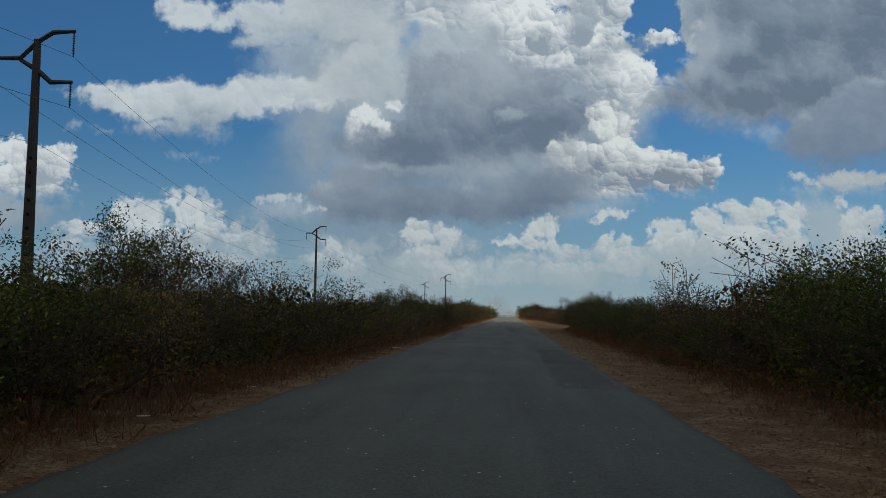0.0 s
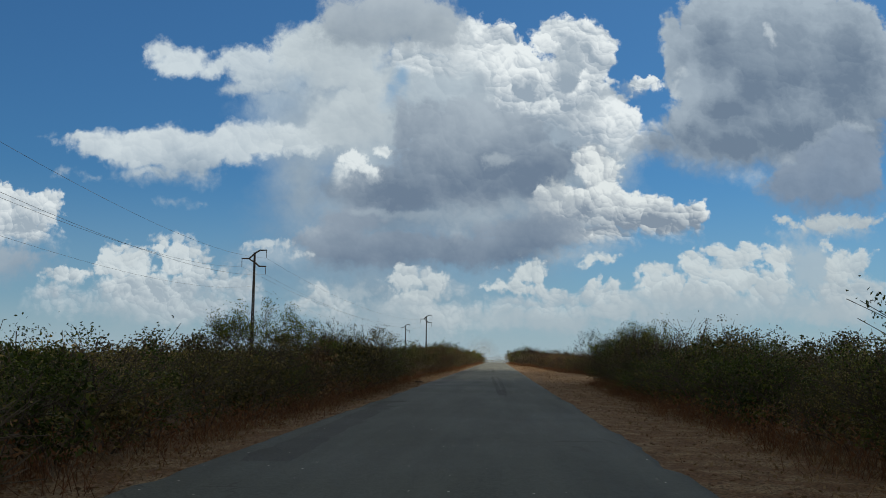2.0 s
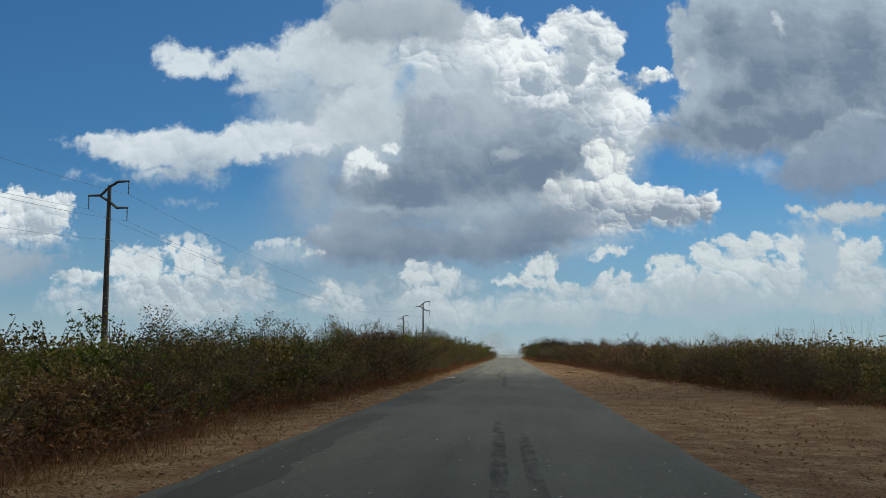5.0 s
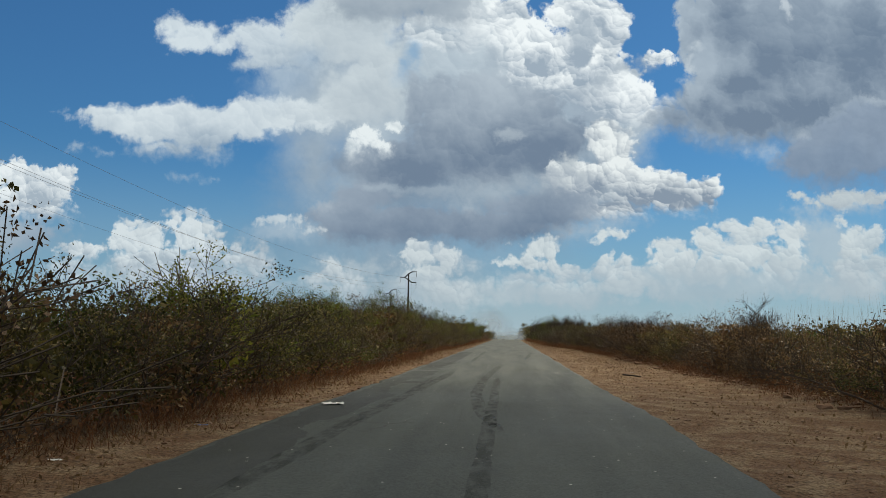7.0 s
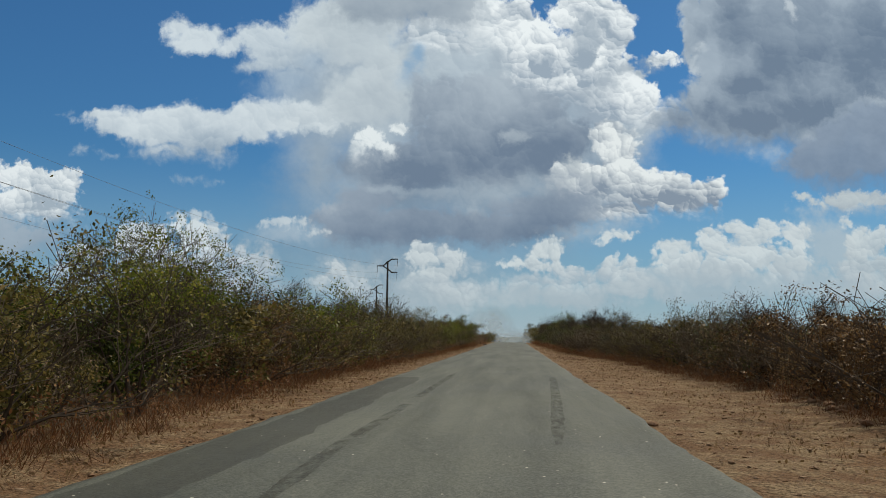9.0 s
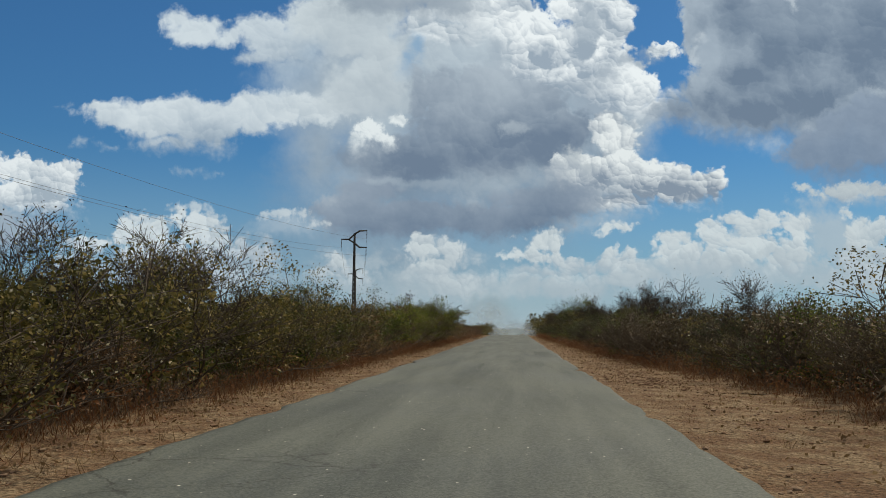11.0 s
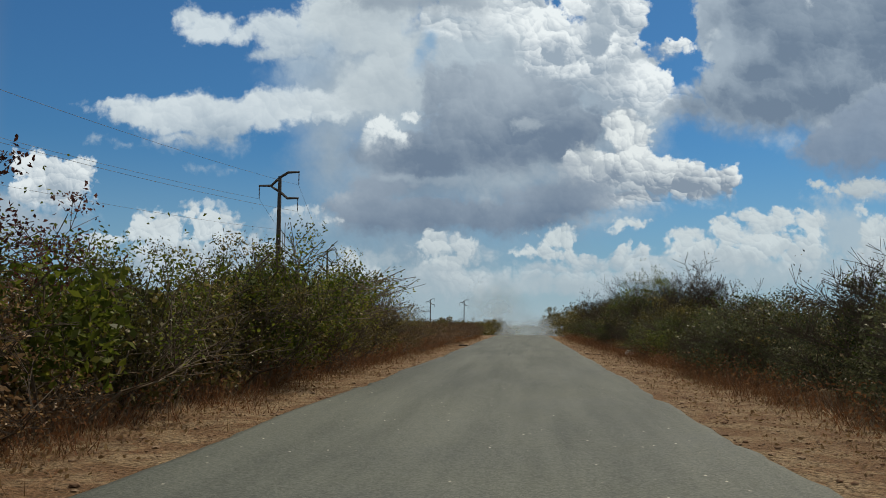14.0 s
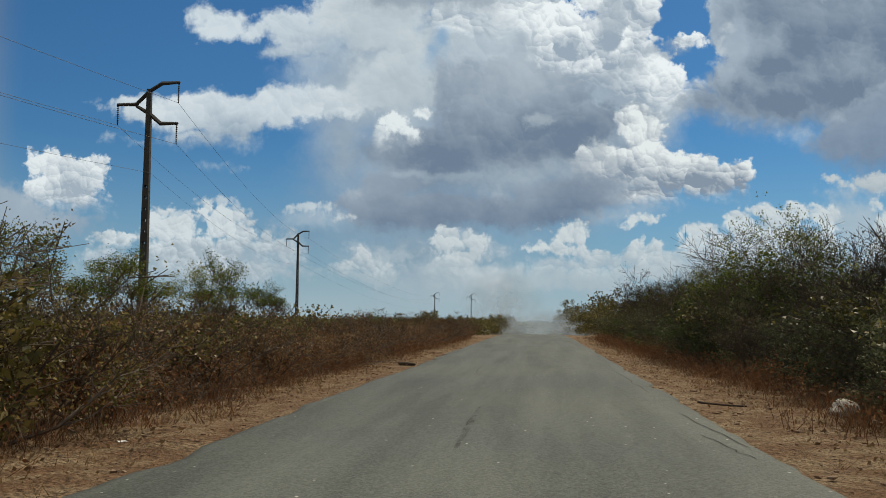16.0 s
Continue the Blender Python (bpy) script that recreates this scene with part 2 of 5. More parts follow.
LAYERS.append(("mid_row", 0.008, 0.95, (0.76, 0.8, 0.8), (0.46, 0.53, 0.58), 0.052, 0.087, 0.10,
    [(-0.098, 0.083, 0.020, 0.011), (-0.070, 0.079, 0.016, 0.012), (-0.082, 0.067, 0.024, 0.008), (-0.069, 0.046, 0.024, 0.008), (-0.045, 0.040, 0.020, 0.007), (0.032, 0.097, 0.020, 0.011), (0.017, 0.078, 0.020, 0.006), (0.045, 0.089, 0.009, 0.011), (0.097, 0.105, 0.005, 0.004), (0.112, 0.106, 0.009, 0.005), (-0.202, 0.070, 0.011, 0.009), (-0.189, 0.058, 0.020, 0.007), (-0.215, 0.057, 0.017, 0.006)]))
LAYERS.append(("east_row", 0.007, 0.95, (0.78, 0.82, 0.82), (0.5, 0.57, 0.62), 0.059, 0.096, 0.10,
    [(0.063, 0.072, 0.020, 0.008), (0.075, 0.063, 0.020, 0.009), (0.036, 0.058, 0.034, 0.006), (0.112, 0.069, 0.016, 0.012), (0.130, 0.063, 0.014, 0.011), (0.170, 0.091, 0.014, 0.008), (0.179, 0.076, 0.024, 0.012), (0.209, 0.107, 0.007, 0.008), (0.224, 0.095, 0.017, 0.016), (0.242, 0.113, 0.007, 0.009), (0.260, 0.104, 0.017, 0.014), (0.275, 0.113, 0.011, 0.008), (0.302, 0.107, 0.014, 0.014), (0.224, 0.073, 0.024, 0.009), (0.260, 0.083, 0.034, 0.014), (0.298, 0.089, 0.014, 0.010), (0.283, 0.071, 0.017, 0.010)]))

LAYERS.append(("low_puffs", 0.008, 0.60, (0.72, 0.76, 0.77), (0.5, 0.57, 0.62), 0.045, 0.120, 0.10,
    [(0.171, 0.096, 0.011, 0.005), (0.186, 0.093, 0.013, 0.006), (0.165, 0.080, 0.014, 0.005), (0.198, 0.082, 0.011, 0.006), (0.219, 0.087, 0.014, 0.009), (0.243, 0.096, 0.013, 0.010), (0.264, 0.108, 0.010, 0.008), (0.291, 0.112, 0.011, 0.008), (0.308, 0.112, 0.009, 0.008), (0.237, 0.115, 0.006, 0.006), (0.214, 0.108, 0.005, 0.006), (0.116, 0.077, 0.010, 0.005), (0.134, 0.071, 0.009, 0.005), (0.067, 0.074, 0.019, 0.006), (0.046, 0.077, 0.010, 0.005), (0.055, 0.064, 0.026, 0.005), (0.092, 0.065, 0.014, 0.006), (0.012, 0.064, 0.017, 0.004), (0.354, 0.075, 0.014, 0.006), (0.371, 0.063, 0.019, 0.005)]))
LAYERS.append(("low_mist", 0.016, 0.55, (0.58, 0.64, 0.67), (0.46, 0.53, 0.58), 0.020, 0.070, 0.00,
    [(-0.006, 0.045, 0.038, 0.009), (0.055, 0.043, 0.045, 0.008), (0.128, 0.053, 0.038, 0.008), (0.206, 0.065, 0.045, 0.009), (0.290, 0.078, 0.038, 0.009), (0.354, 0.054, 0.038, 0.009), (-0.075, 0.070, 0.026, 0.006), (-0.087, 0.057, 0.032, 0.006), (-0.068, 0.039, 0.032, 0.005), (-0.163, 0.069, 0.026, 0.008), (-0.194, 0.044, 0.038, 0.006)]))
LAYERS.append(("row_heads", 0.008, 0.70, (0.76, 0.8, 0.81), (0.5, 0.56, 0.61), 0.076, 0.139, 0.12,
    [(-0.391, 0.129, 0.006, 0.004), (-0.364, 0.129, 0.014, 0.005), (-0.343, 0.120, 0.010, 0.008), (-0.328, 0.108, 0.008, 0.006), (-0.298, 0.099, 0.010, 0.005), (-0.280, 0.089, 0.009, 0.006), (-0.288, 0.076, 0.009, 0.006), (-0.440, 0.125, 0.009, 0.004), (-0.416, 0.113, 0.011, 0.008), (-0.204, 0.075, 0.010, 0.006), (-0.210, 0.063, 0.009, 0.005), (-0.188, 0.062, 0.011, 0.005), (-0.087, 0.089, 0.017, 0.006), (-0.072, 0.081, 0.013, 0.006), (-0.103, 0.084, 0.009, 0.005), (-0.050, 0.076, 0.009, 0.004), (-0.087, 0.057, 0.011, 0.004), (-0.056, 0.053, 0.015, 0.004), (-0.241, 0.121, 0.013, 0.005), (-0.273, 0.123, 0.013, 0.004), (-0.224, 0.113, 0.010, 0.004)]))


def cloud_layer(name, soft, most, white, grey, lo, hi, rim, puffs):
    """A node group that lays one cloud over the sky's colour."""
    g = bpy.data.node_groups.new(name, "ShaderNodeTree")
    for sock in ("q", "v", "billow", "relief", "curl", "broad", "fray", "ahead_only", "col"):
        g.interface.new_socket(name=sock, in_out="INPUT", socket_type="NodeSocketVector" if sock == "q" else "NodeSocketColor" if sock == "col" else "NodeSocketFloat")
    g.interface.new_socket(name="col", in_out="OUTPUT", socket_type="NodeSocketColor")
    N = Nodes(g)
    q, v, billow, relief, curl, broad, fray, ahead_only, col = list(N.add("NodeGroupInput").outputs)[:9]
    d = None
    for cx, cy, rx, ry in puffs:
        e = N.v("LENGTH", N.v("MULTIPLY_ADD", q, (1 / rx, 1 / ry, 0), (-cx / rx, -cy / ry, 0)))
        r = (rx * ry) ** 0.5
        e = N.m("MULTIPLY_ADD", e, r, -r)
        d = e if d is None else N.m("SMOOTH_MIN", d, e, 0.008)
    d = N.m("MULTIPLY_ADD", billow, 0.026, N.m("SUBTRACT", d, 0.0115))
    d = N.m("MULTIPLY_ADD", fray, 0.017, d)
    blur = N.ramp(v, lo - 0.3 * (hi - lo), lo + 0.6 * (hi - lo), max(soft * 1.3, 0.024), soft * 0.6)      # feet melt away, heads are crisp
    cover = N.m("MULTIPLY", N.m("MULTIPLY", N.ramp(d, blur, N.m("MULTIPLY", blur, -0.9)), most), ahead_only)
    lit = N.ramp(N.m("MULTIPLY_ADD", broad, 0.045, v), lo, hi)
    crisp = max(0.2, 1.0 - soft / 0.016) * (1.0 if white[0] > 0.6 else 0.28)
    lit = N.m("MULTIPLY_ADD", lit, 0.58, 0.20 if rim > 0.07 else 0.14)
    lit = N.m("MULTIPLY_ADD", relief, 2.3 * crisp, N.m("MULTIPLY_ADD", broad, 1.0, lit))
    lit = N.m("MULTIPLY_ADD", curl, 0.6 * crisp, lit)
    if rim:                                   # thin margins glow against the sun, thick middles stay grey
        lit = N.m("MULTIPLY_ADD", N.m("MULTIPLY", N.ramp(d, -0.020, 0.002), N.ramp(billow, 0.5, 0.2)), rim * 3.0, lit)
        lit = N.m("MULTIPLY_ADD", N.ramp(d, -0.012, -0.045), -rim * 2.4, lit)
    lit = N.m("MULTIPLY_ADD", lit, 1.0, 0.0, clamp=True)
    N.add("NodeGroupOutput", (N.mix(cover, col, N.mix(lit, grey, white)),))
    return g


def make_sky():
    w = bpy.data.worlds.new("sky")
    scene.world = w
    w.use_nodes = True
    N = Nodes(w.node_tree)
    way = N.add("ShaderNodeTexCoord").outputs["Generated"]
    X, Y, Z = N.add("ShaderNodeSeparateXYZ", (way,)).outputs
    ahead = N.m("MAXIMUM", Y, 0.08)
    u, v = N.m("DIVIDE", X, ahead), N.m("DIVIDE", Z, ahead)
    p = N.add("ShaderNodeCombineXYZ", (u, v, 0.0)).outputs[0]

    def noise2(vec, scale, detail=4, rough=0.55, out=0):
        return N.add("ShaderNodeTexNoise", {"Vector": vec, "Scale": scale, "Detail": detail, "Roughness": rough}, noise_dimensions="2D").outputs[out]

    def cells(vec, scale):
        n = N.add("ShaderNodeTexVoronoi", {"Vector": vec, "Scale": scale, "Smoothness": 0.14}, voronoi_dimensions="2D", feature="SMOOTH_F1")
        return n.outputs["Distance"], N.v("DOT_PRODUCT", N.v("SUBTRACT", vec, n.outputs["Position"]), (0.45 * scale, 0.85 * scale, 0))

    centre = (0.5, 0.5, 0.5)
    warp = N.v("SUBTRACT", noise2(p, 11.0, 3, 0.5, 1), centre)
    warp2 = N.v("SUBTRACT", noise2(p, 46.0, 4, 0.6, 1), centre)
    q = N.v("MULTIPLY_ADD", warp, (0.030, 0.026, 0.0), p)
    q = N.v("MULTIPLY_ADD", warp2, (0.019, 0.016, 0.0), q)
    # rounded billows at three sizes, and how they face the light from above
    w1 = N.v("MULTIPLY_ADD", warp2, (0.012, 0.012, 0), N.v("MULTIPLY_ADD", warp, (0.03, 0.03, 0), p))
    billow, relief = None, None
    near = N.ramp(v, 0.07, 0.20)                 # the far, low clouds have finer billows
    for scale, low_w, high_w in ((13.0, 0.10, 0.40), (30.0, 0.30, 0.34), (68.0, 0.38, 0.24), (150.0, 0.26, 0.14)):
        here, facing = cells(w1, scale)         # each billow is brightest where it faces the sun
        weight = N.m("MULTIPLY_ADD", near, high_w - low_w, low_w)
        billow = N.m("MULTIPLY_ADD", here, weight, billow if billow else 0.0)
        relief = N.m("MULTIPLY_ADD", facing, weight, relief if relief else 0.0)
    curl = N.m("MULTIPLY", N.m("SUBTRACT", noise2(p, 26.0, 5, 0.6), 0.5), 0.45)
    broad = N.m("SUBTRACT", noise2(p, 8.0, 5, 0.6), 0.5)
    fray = N.m("SUBTRACT", noise2(p, 75.0, 6, 0.7), 0.5)

    sky = N.add("ShaderNodeTexSky", sky_type="NISHITA", sun_disc=False, sun_elevation=radians(SUN_EL),
                sun_rotation=radians(SUN_AZ), air_density=1.0, dust_density=0.6, ozone_density=1.6).outputs[0]
    blue = N.v("MULTIPLY", sky, (0.026, 0.056, 0.078))
    col = N.mix(N.m("MULTIPLY", N.ramp(Z, 0.20, 0.0), 0.55), blue, (0.40, 0.53, 0.65))
    # loose cloud over the rest of the sky
    front = N.m("MULTIPLY", N.ramp(Y, 0.30, 0.60), N.m("MULTIPLY", N.ramp(N.m("ABSOLUTE", u), 0.75, 0.60), N.ramp(v, 0.56, 0.44)))
    other = N.noise(way, 3.2, 7, 0.58)
    other_cover = N.m("MULTIPLY", N.ramp(other, 0.38, 0.48), N.m("SUBTRACT", 1.0, front))
    col = N.mix(other_cover, col, N.mix(N.ramp(other, 0.50, 0.72), (0.48, 0.455, 0.41), (0.20, 0.188, 0.17)))
    ahead_only = N.m("MULTIPLY", N.ramp(Y, 0.2, 0.3), N.ramp(v, -0.005, 0.02))

    for layer in LAYERS:
        col = N.add("ShaderNodeGroup", (q, v, billow, relief, curl, broad, fray, ahead_only, col), node_tree=cloud_layer(*layer)).outputs[0]

    col = N.mix(N.m("MULTIPLY", N.ramp(Z, 0.065, 0.0), 0.5), col, (0.55, 0.63, 0.66))
    bg = N.add("ShaderNodeBackground", (N.v("MULTIPLY", col, (0.80, 0.87, 0.95)), 1.0))
    out = N.add("ShaderNodeOutputWorld")
    N.tree.links.new(bg.outputs[0], out.inputs[0])


make_sky()
sun = new("sun", bpy.data.lights.new("sun", "SUN"))
sun.data.energy, sun.data.angle, sun.data.color = 3.15, radians(0.6), (1.0, 0.90, 0.74)
_a, _e = radians(SUN_AZ), radians(SUN_EL)
sun.matrix_world = look((0, 0, 60), Vector((0, 0, 60)) - Vector((math.sin(_a) * math.cos(_e), math.cos(_a) * math.cos(_e), math.sin(_e))))


# ---------------------------------------------------------------- materials
def material(name):
    m = bpy.data.materials.new(name)
    m.use_nodes = True
    return m, Nodes(m.node_tree)


def finish(N, col, rough=0.7, bump=None, strength=0.3, dist=0.02, spec=0.5, metal=0.0):
    b = N.add("ShaderNodeBsdfPrincipled", {"Base Color": col, "Roughness": rough, "Metallic": metal, "Specular IOR Level": spec})
    if bump is not None:
        bn = N.add("ShaderNodeBump", {"Height": bump, "Strength": strength, "Distance": dist})
        N.tree.links.new(bn.outputs[0], b.inputs["Normal"])
    out = N.add("ShaderNodeOutputMaterial")
    N.tree.links.new(b.outputs[0], out.inputs[0])


def asphalt(name, dark=1.0):
    m, N = material(name)
    at = N.add("ShaderNodeTexCoord").outputs["Object"]
    long = N.v("MULTIPLY", at, (1.0, 0.07, 1.0))
    chips = N.voronoi(at, 55.0, out="Color")
    chip = N.add("ShaderNodeSeparateXYZ", (chips,)).outputs[0]
    fine = N.noise(at, 160.0, 3)
    streak = N.noise(long, 1.3, 5, 0.6)
    patch = N.noise(at, 0.22, 4, 0.6)
    f = N.m("ADD", N.m("MULTIPLY", chip, 0.75), N.m("MULTIPLY_ADD", fine, 0.6, -0.30))
    f = N.m("ADD", f, N.m("MULTIPLY_ADD", streak, 1.5, -0.62))
    f = N.m("ADD", f, N.m("MULTIPLY_ADD", patch, 1.0, -0.5), clamp=True)
    # older stretch paler, more worn; the dark before it also paints in cloud shade
    along = N.add("ShaderNodeSeparateXYZ", (at,)).outputs[1]
    worn = N.ramp(N.m("MULTIPLY_ADD", streak, 30.0, along), 150.0, 178.0)
    dark_c = N.mix(worn, [c * dark for c in (0.021, 0.028, 0.025)], [c * dark for c in (0.036, 0.044, 0.040)])
    pale_c = N.mix(worn, [c * dark for c in (0.080, 0.093, 0.084)], [c * dark for c in (0.142, 0.156, 0.138)])
    col = N.mix(f, dark_c, pale_c)
    # pale worn stones in the surface, whitened to imitate their glint
    cell = N.add("ShaderNodeTexVoronoi", {"Vector": at, "Scale": 7.0})
    pick = N.add("ShaderNodeSeparateXYZ", (cell.outputs["Color"],)).outputs[1]
    stone = N.m("MULTIPLY", N.ramp(cell.outputs["Distance"], 0.13, 0.07), N.ramp(pick, 0.84, 0.88))
    col = N.mix(stone, col, (0.72, 0.70, 0.62))
    # cracks
    wander = N.v("MULTIPLY_ADD", N.noise(at, 2.2, 4, 0.6, 1), (0.5, 0.5, 0), at)
    crack = N.m("MULTIPLY", N.ramp(N.voronoi(wander, 0.75, "DISTANCE_TO_EDGE"), 0.016, 0.004), N.ramp(N.noise(at, 0.16, 2), 0.60, 0.66))
    col = N.mix(N.m("MULTIPLY", crack, 0.75), col, (0.022, 0.022, 0.02))
    h = N.m("ADD", N.m("MULTIPLY", chip, 0.5), N.m("MULTIPLY_ADD", crack, -1.2, fine))
    finish(N, col, N.ramp(patch, 0.3, 0.7, 0.62, 0.78), h, 0.5, 0.006, 0.35)
    return m


def earth():
    m, N = material("earth")
    at = N.add("ShaderNodeTexCoord").outputs["Object"]
    xyz = N.add("ShaderNodeSeparateXYZ", (at,))
    broad = N.noise(at, 0.16, 4, 0.6)
    mid = N.noise(at, 1.4, 5, 0.62)
    fine = N.noise(at, 22.0, 5, 0.65)
    clod = N.voronoi(N.v("MULTIPLY_ADD", N.noise(at, 9.0, 3, 0.5, 1), (0.1, 0.1, 0), at), 9.0)
    sand = N.mix(broad, (0.285, 0.205, 0.125), (0.400, 0.300, 0.190))
    red = N.mix(mid, (0.185, 0.105, 0.060), (0.290, 0.180, 0.105))
    col = N.mix(N.ramp(mid, 0.42, 0.62), red, sand)
    col = N.mix(N.m("MULTIPLY", N.ramp(fine, 0.47, 0.60), 0.85), col, (0.090, 0.060, 0.037))
    col = N.mix(N.m("MULTIPLY", N.ramp(clod, 0.25, 0.05), 0.35), col, (0.47, 0.35, 0.24))
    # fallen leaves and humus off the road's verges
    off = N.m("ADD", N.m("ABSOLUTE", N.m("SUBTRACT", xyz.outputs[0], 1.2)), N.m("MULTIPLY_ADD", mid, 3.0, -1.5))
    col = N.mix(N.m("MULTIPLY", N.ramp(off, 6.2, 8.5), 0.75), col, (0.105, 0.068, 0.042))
    col = N.mix(N.ramp(off, 60.0, 120.0), col, (0.085, 0.085, 0.045))
    col = N.mix(N.ramp(xyz.outputs[1], 430.0, 520.0), col, N.mix(broad, (0.055, 0.068, 0.040), (0.095, 0.105, 0.065)))
    h = N.m("ADD", N.m("MULTIPLY", fine, 0.6), N.m("ADD", mid, N.m("MULTIPLY", clod, -0.6)))
    finish(N, col, 0.92, h, 1.0, 0.12, 0.15)
    return m


def leaf(name, a, b, c, through_light=0.4, rough=0.55):
    """Leaf colours vary from plant to plant and from leaf to leaf, with sun and gaps painted in."""
    m, N = material(name)
    each = N.add("ShaderNodeNewGeometry").outputs["Random Per Island"]
    plant = N.add("ShaderNodeObjectInfo").outputs["Random"]
    at = N.add("ShaderNodeTexCoord").outputs["Object"]
    n = N.noise(at, 1.7, 3)
    each = N.m("POWER", each, 2.2)
    f = N.m("ADD", N.m("MULTIPLY", each, 0.75), N.m("ADD", N.m("MULTIPLY_ADD", plant, 0.5, -0.25), N.m("MULTIPLY_ADD", n, 1.0, -0.34)), clamp=True)
    # dark tone a imitates shaded gaps, pale tone c sunlit leaves
    col = N.mix(N.ramp(f, 0.0, 0.5, smooth=False), a, b)
    col = N.mix(N.ramp(f, 0.55, 1.0, smooth=False), col, c)
    p = N.add("ShaderNodeBsdfPrincipled", {"Base Color": col, "Roughness": rough, "Specular IOR Level": 0.25})
    t = N.add("ShaderNodeBsdfTranslucent", {"Color": col})
    mixed = N.add("ShaderNodeMixShader", (through_light, p.outputs[0], t.outputs[0]))
    out = N.add("ShaderNodeOutputMaterial")
    N.tree.links.new(mixed.outputs[0], out.inputs[0])
    return m


def plain(name, a, b, rough=0.8, scale=6.0, bump=0.3, spec=0.3, stretch=(1, 1, 1), metal=0.0):
    m, N = material(name)
    at = N.v("MULTIPLY", N.add("ShaderNodeTexCoord").outputs["Object"], stretch)
    rnd = N.add("ShaderNodeObjectInfo").outputs["Random"]
    isl = N.add("ShaderNodeNewGeometry").outputs["Random Per Island"]
    n1, n2 = N.noise(at, scale, 5, 0.6), N.noise(at, scale * 7, 3)
    f = N.m("ADD", N.m("MULTIPLY", n1, 0.6), N.m("MULTIPLY", n2, 0.3))
    f = N.m("ADD", f, N.m("MULTIPLY_ADD", N.m("ADD", rnd, isl), 0.3, -0.25), clamp=True)
    finish(N, N.mix(f, a, b), rough, n2, bump, 0.01, spec, metal)
    return m


def skid():
    """Worn rubber film: its edges and gaps let the asphalt show through."""
    m, N = material("tyre_rubber")
    at = N.add("ShaderNodeTexCoord").outputs["Object"]
    n = N.noise(N.v("MULTIPLY", at, (1.0, 0.3, 1.0)), 6.0, 5, 0.65)
    g = N.noise(at, 90.0, 2)
    a = N.m("MULTIPLY", N.ramp(n, 0.34, 0.66, 0.0, 0.42), N.ramp(g, 0.3, 0.6, 0.4, 1.0))
    b = N.add("ShaderNodeBsdfPrincipled", {"Base Color": (0.022, 0.023, 0.022, 1), "Roughness": 0.75, "Alpha": a, "Specular IOR Level": 0.2})
    out = N.add("ShaderNodeOutputMaterial")
    N.tree.links.new(b.outputs[0], out.inputs[0])
    return m


ASPHALT, PATCH, WORN_PATCH, EARTH, RUBBER = asphalt("asphalt"), asphalt("patched_asphalt", 0.5), asphalt("worn_patch", 0.78), earth(), skid()
GREEN = leaf("green_leaf", (0.022, 0.038, 0.007), (0.080, 0.112, 0.020), (0.260, 0.260, 0.065), 0.44, 0.45)
FRESH = leaf("fresh_leaf", (0.046, 0.070, 0.010), (0.150, 0.180, 0.026), (0.340, 0.310, 0.065), 0.52, 0.45)
OLIVE = leaf("olive_leaf", (0.036, 0.040, 0.011), (0.128, 0.112, 0.034), (0.340, 0.260, 0.095), 0.40, 0.45)
BROWN = leaf("brown_leaf", (0.052, 0.030, 0.014), (0.165, 0.094, 0.042), (0.380, 0.260, 0.125), 0.36, 0.45)
DULL = leaf("dull_leaf", (0.048, 0.038, 0.024), (0.125, 0.096, 0.058), (0.280, 0.215, 0.130), 0.30, 0.5)
DUSKY = leaf("dusky_leaf", (0.040, 0.050, 0.026), (0.112, 0.126, 0.062), (0.240, 0.240, 0.120), 0.42, 0.5)
MAROON = leaf("maroon_leaf", (0.034, 0.013, 0.011), (0.095, 0.032, 0.024), (0.180, 0.070, 0.050), 0.35, 0.5)
STRAW = leaf("dry_grass", (0.14, 0.088, 0.045), (0.25, 0.165, 0.085), (0.36, 0.265, 0.15), 0.35, 0.7)
RUSSET = leaf("dry_weed", (0.10, 0.045, 0.022), (0.20, 0.092, 0.042), (0.30, 0.175, 0.085), 0.38, 0.7)
BARK = plain("bark", (0.032, 0.025, 0.020), (0.125, 0.10, 0.08), 0.9, 5.0, 0.6, 0.2, (1, 1, 0.3))
PALE_BARK = plain("pale_bark", (0.045, 0.035, 0.026), (0.19, 0.15, 0.11), 0.9, 5.0, 0.5, 0.2, (1, 1, 0.3))
CONCRETE = plain("weathered_concrete", (0.036, 0.036, 0.036), (0.092, 0.090, 0.088), 0.9, 2.5, 0.3)
PORCELAIN = plain("glazed_insulator", (0.045, 0.03, 0.025), (0.075, 0.05, 0.04), 0.3, 3.0, 0.0, 0.5)
WIRE = plain("aluminium_wire", (0.10, 0.10, 0.105), (0.17, 0.17, 0.175), 0.5, 3.0, 0.0, 0.5, (1, 1, 1), 0.8)
CRACK = plain("cracked_asphalt", (0.024, 0.024, 0.022), (0.045, 0.045, 0.042), 0.9, 8.0, 0.2)
STONE = plain("stone", (0.17, 0.11, 0.075), (0.42, 0.31, 0.22), 0.95, 4.0, 0.5, 0.2)
CLOD = plain("earth_clod", (0.12, 0.075, 0.05), (0.33, 0.21, 0.14), 0.95, 4.0, 0.5, 0.1)
PAPER = plain("white_litter", (0.6, 0.6, 0.58), (0.82, 0.82, 0.8), 0.6, 4.0, 0.1)
BLOCK = plain("concrete_block", (0.30, 0.29, 0.26), (0.48, 0.46, 0.42), 0.9, 4.0, 0.5)
DEADWOOD = plain("dead_wood", (0.03, 0.024, 0.02), (0.09, 0.07, 0.055), 0.9, 4.0, 0.5)
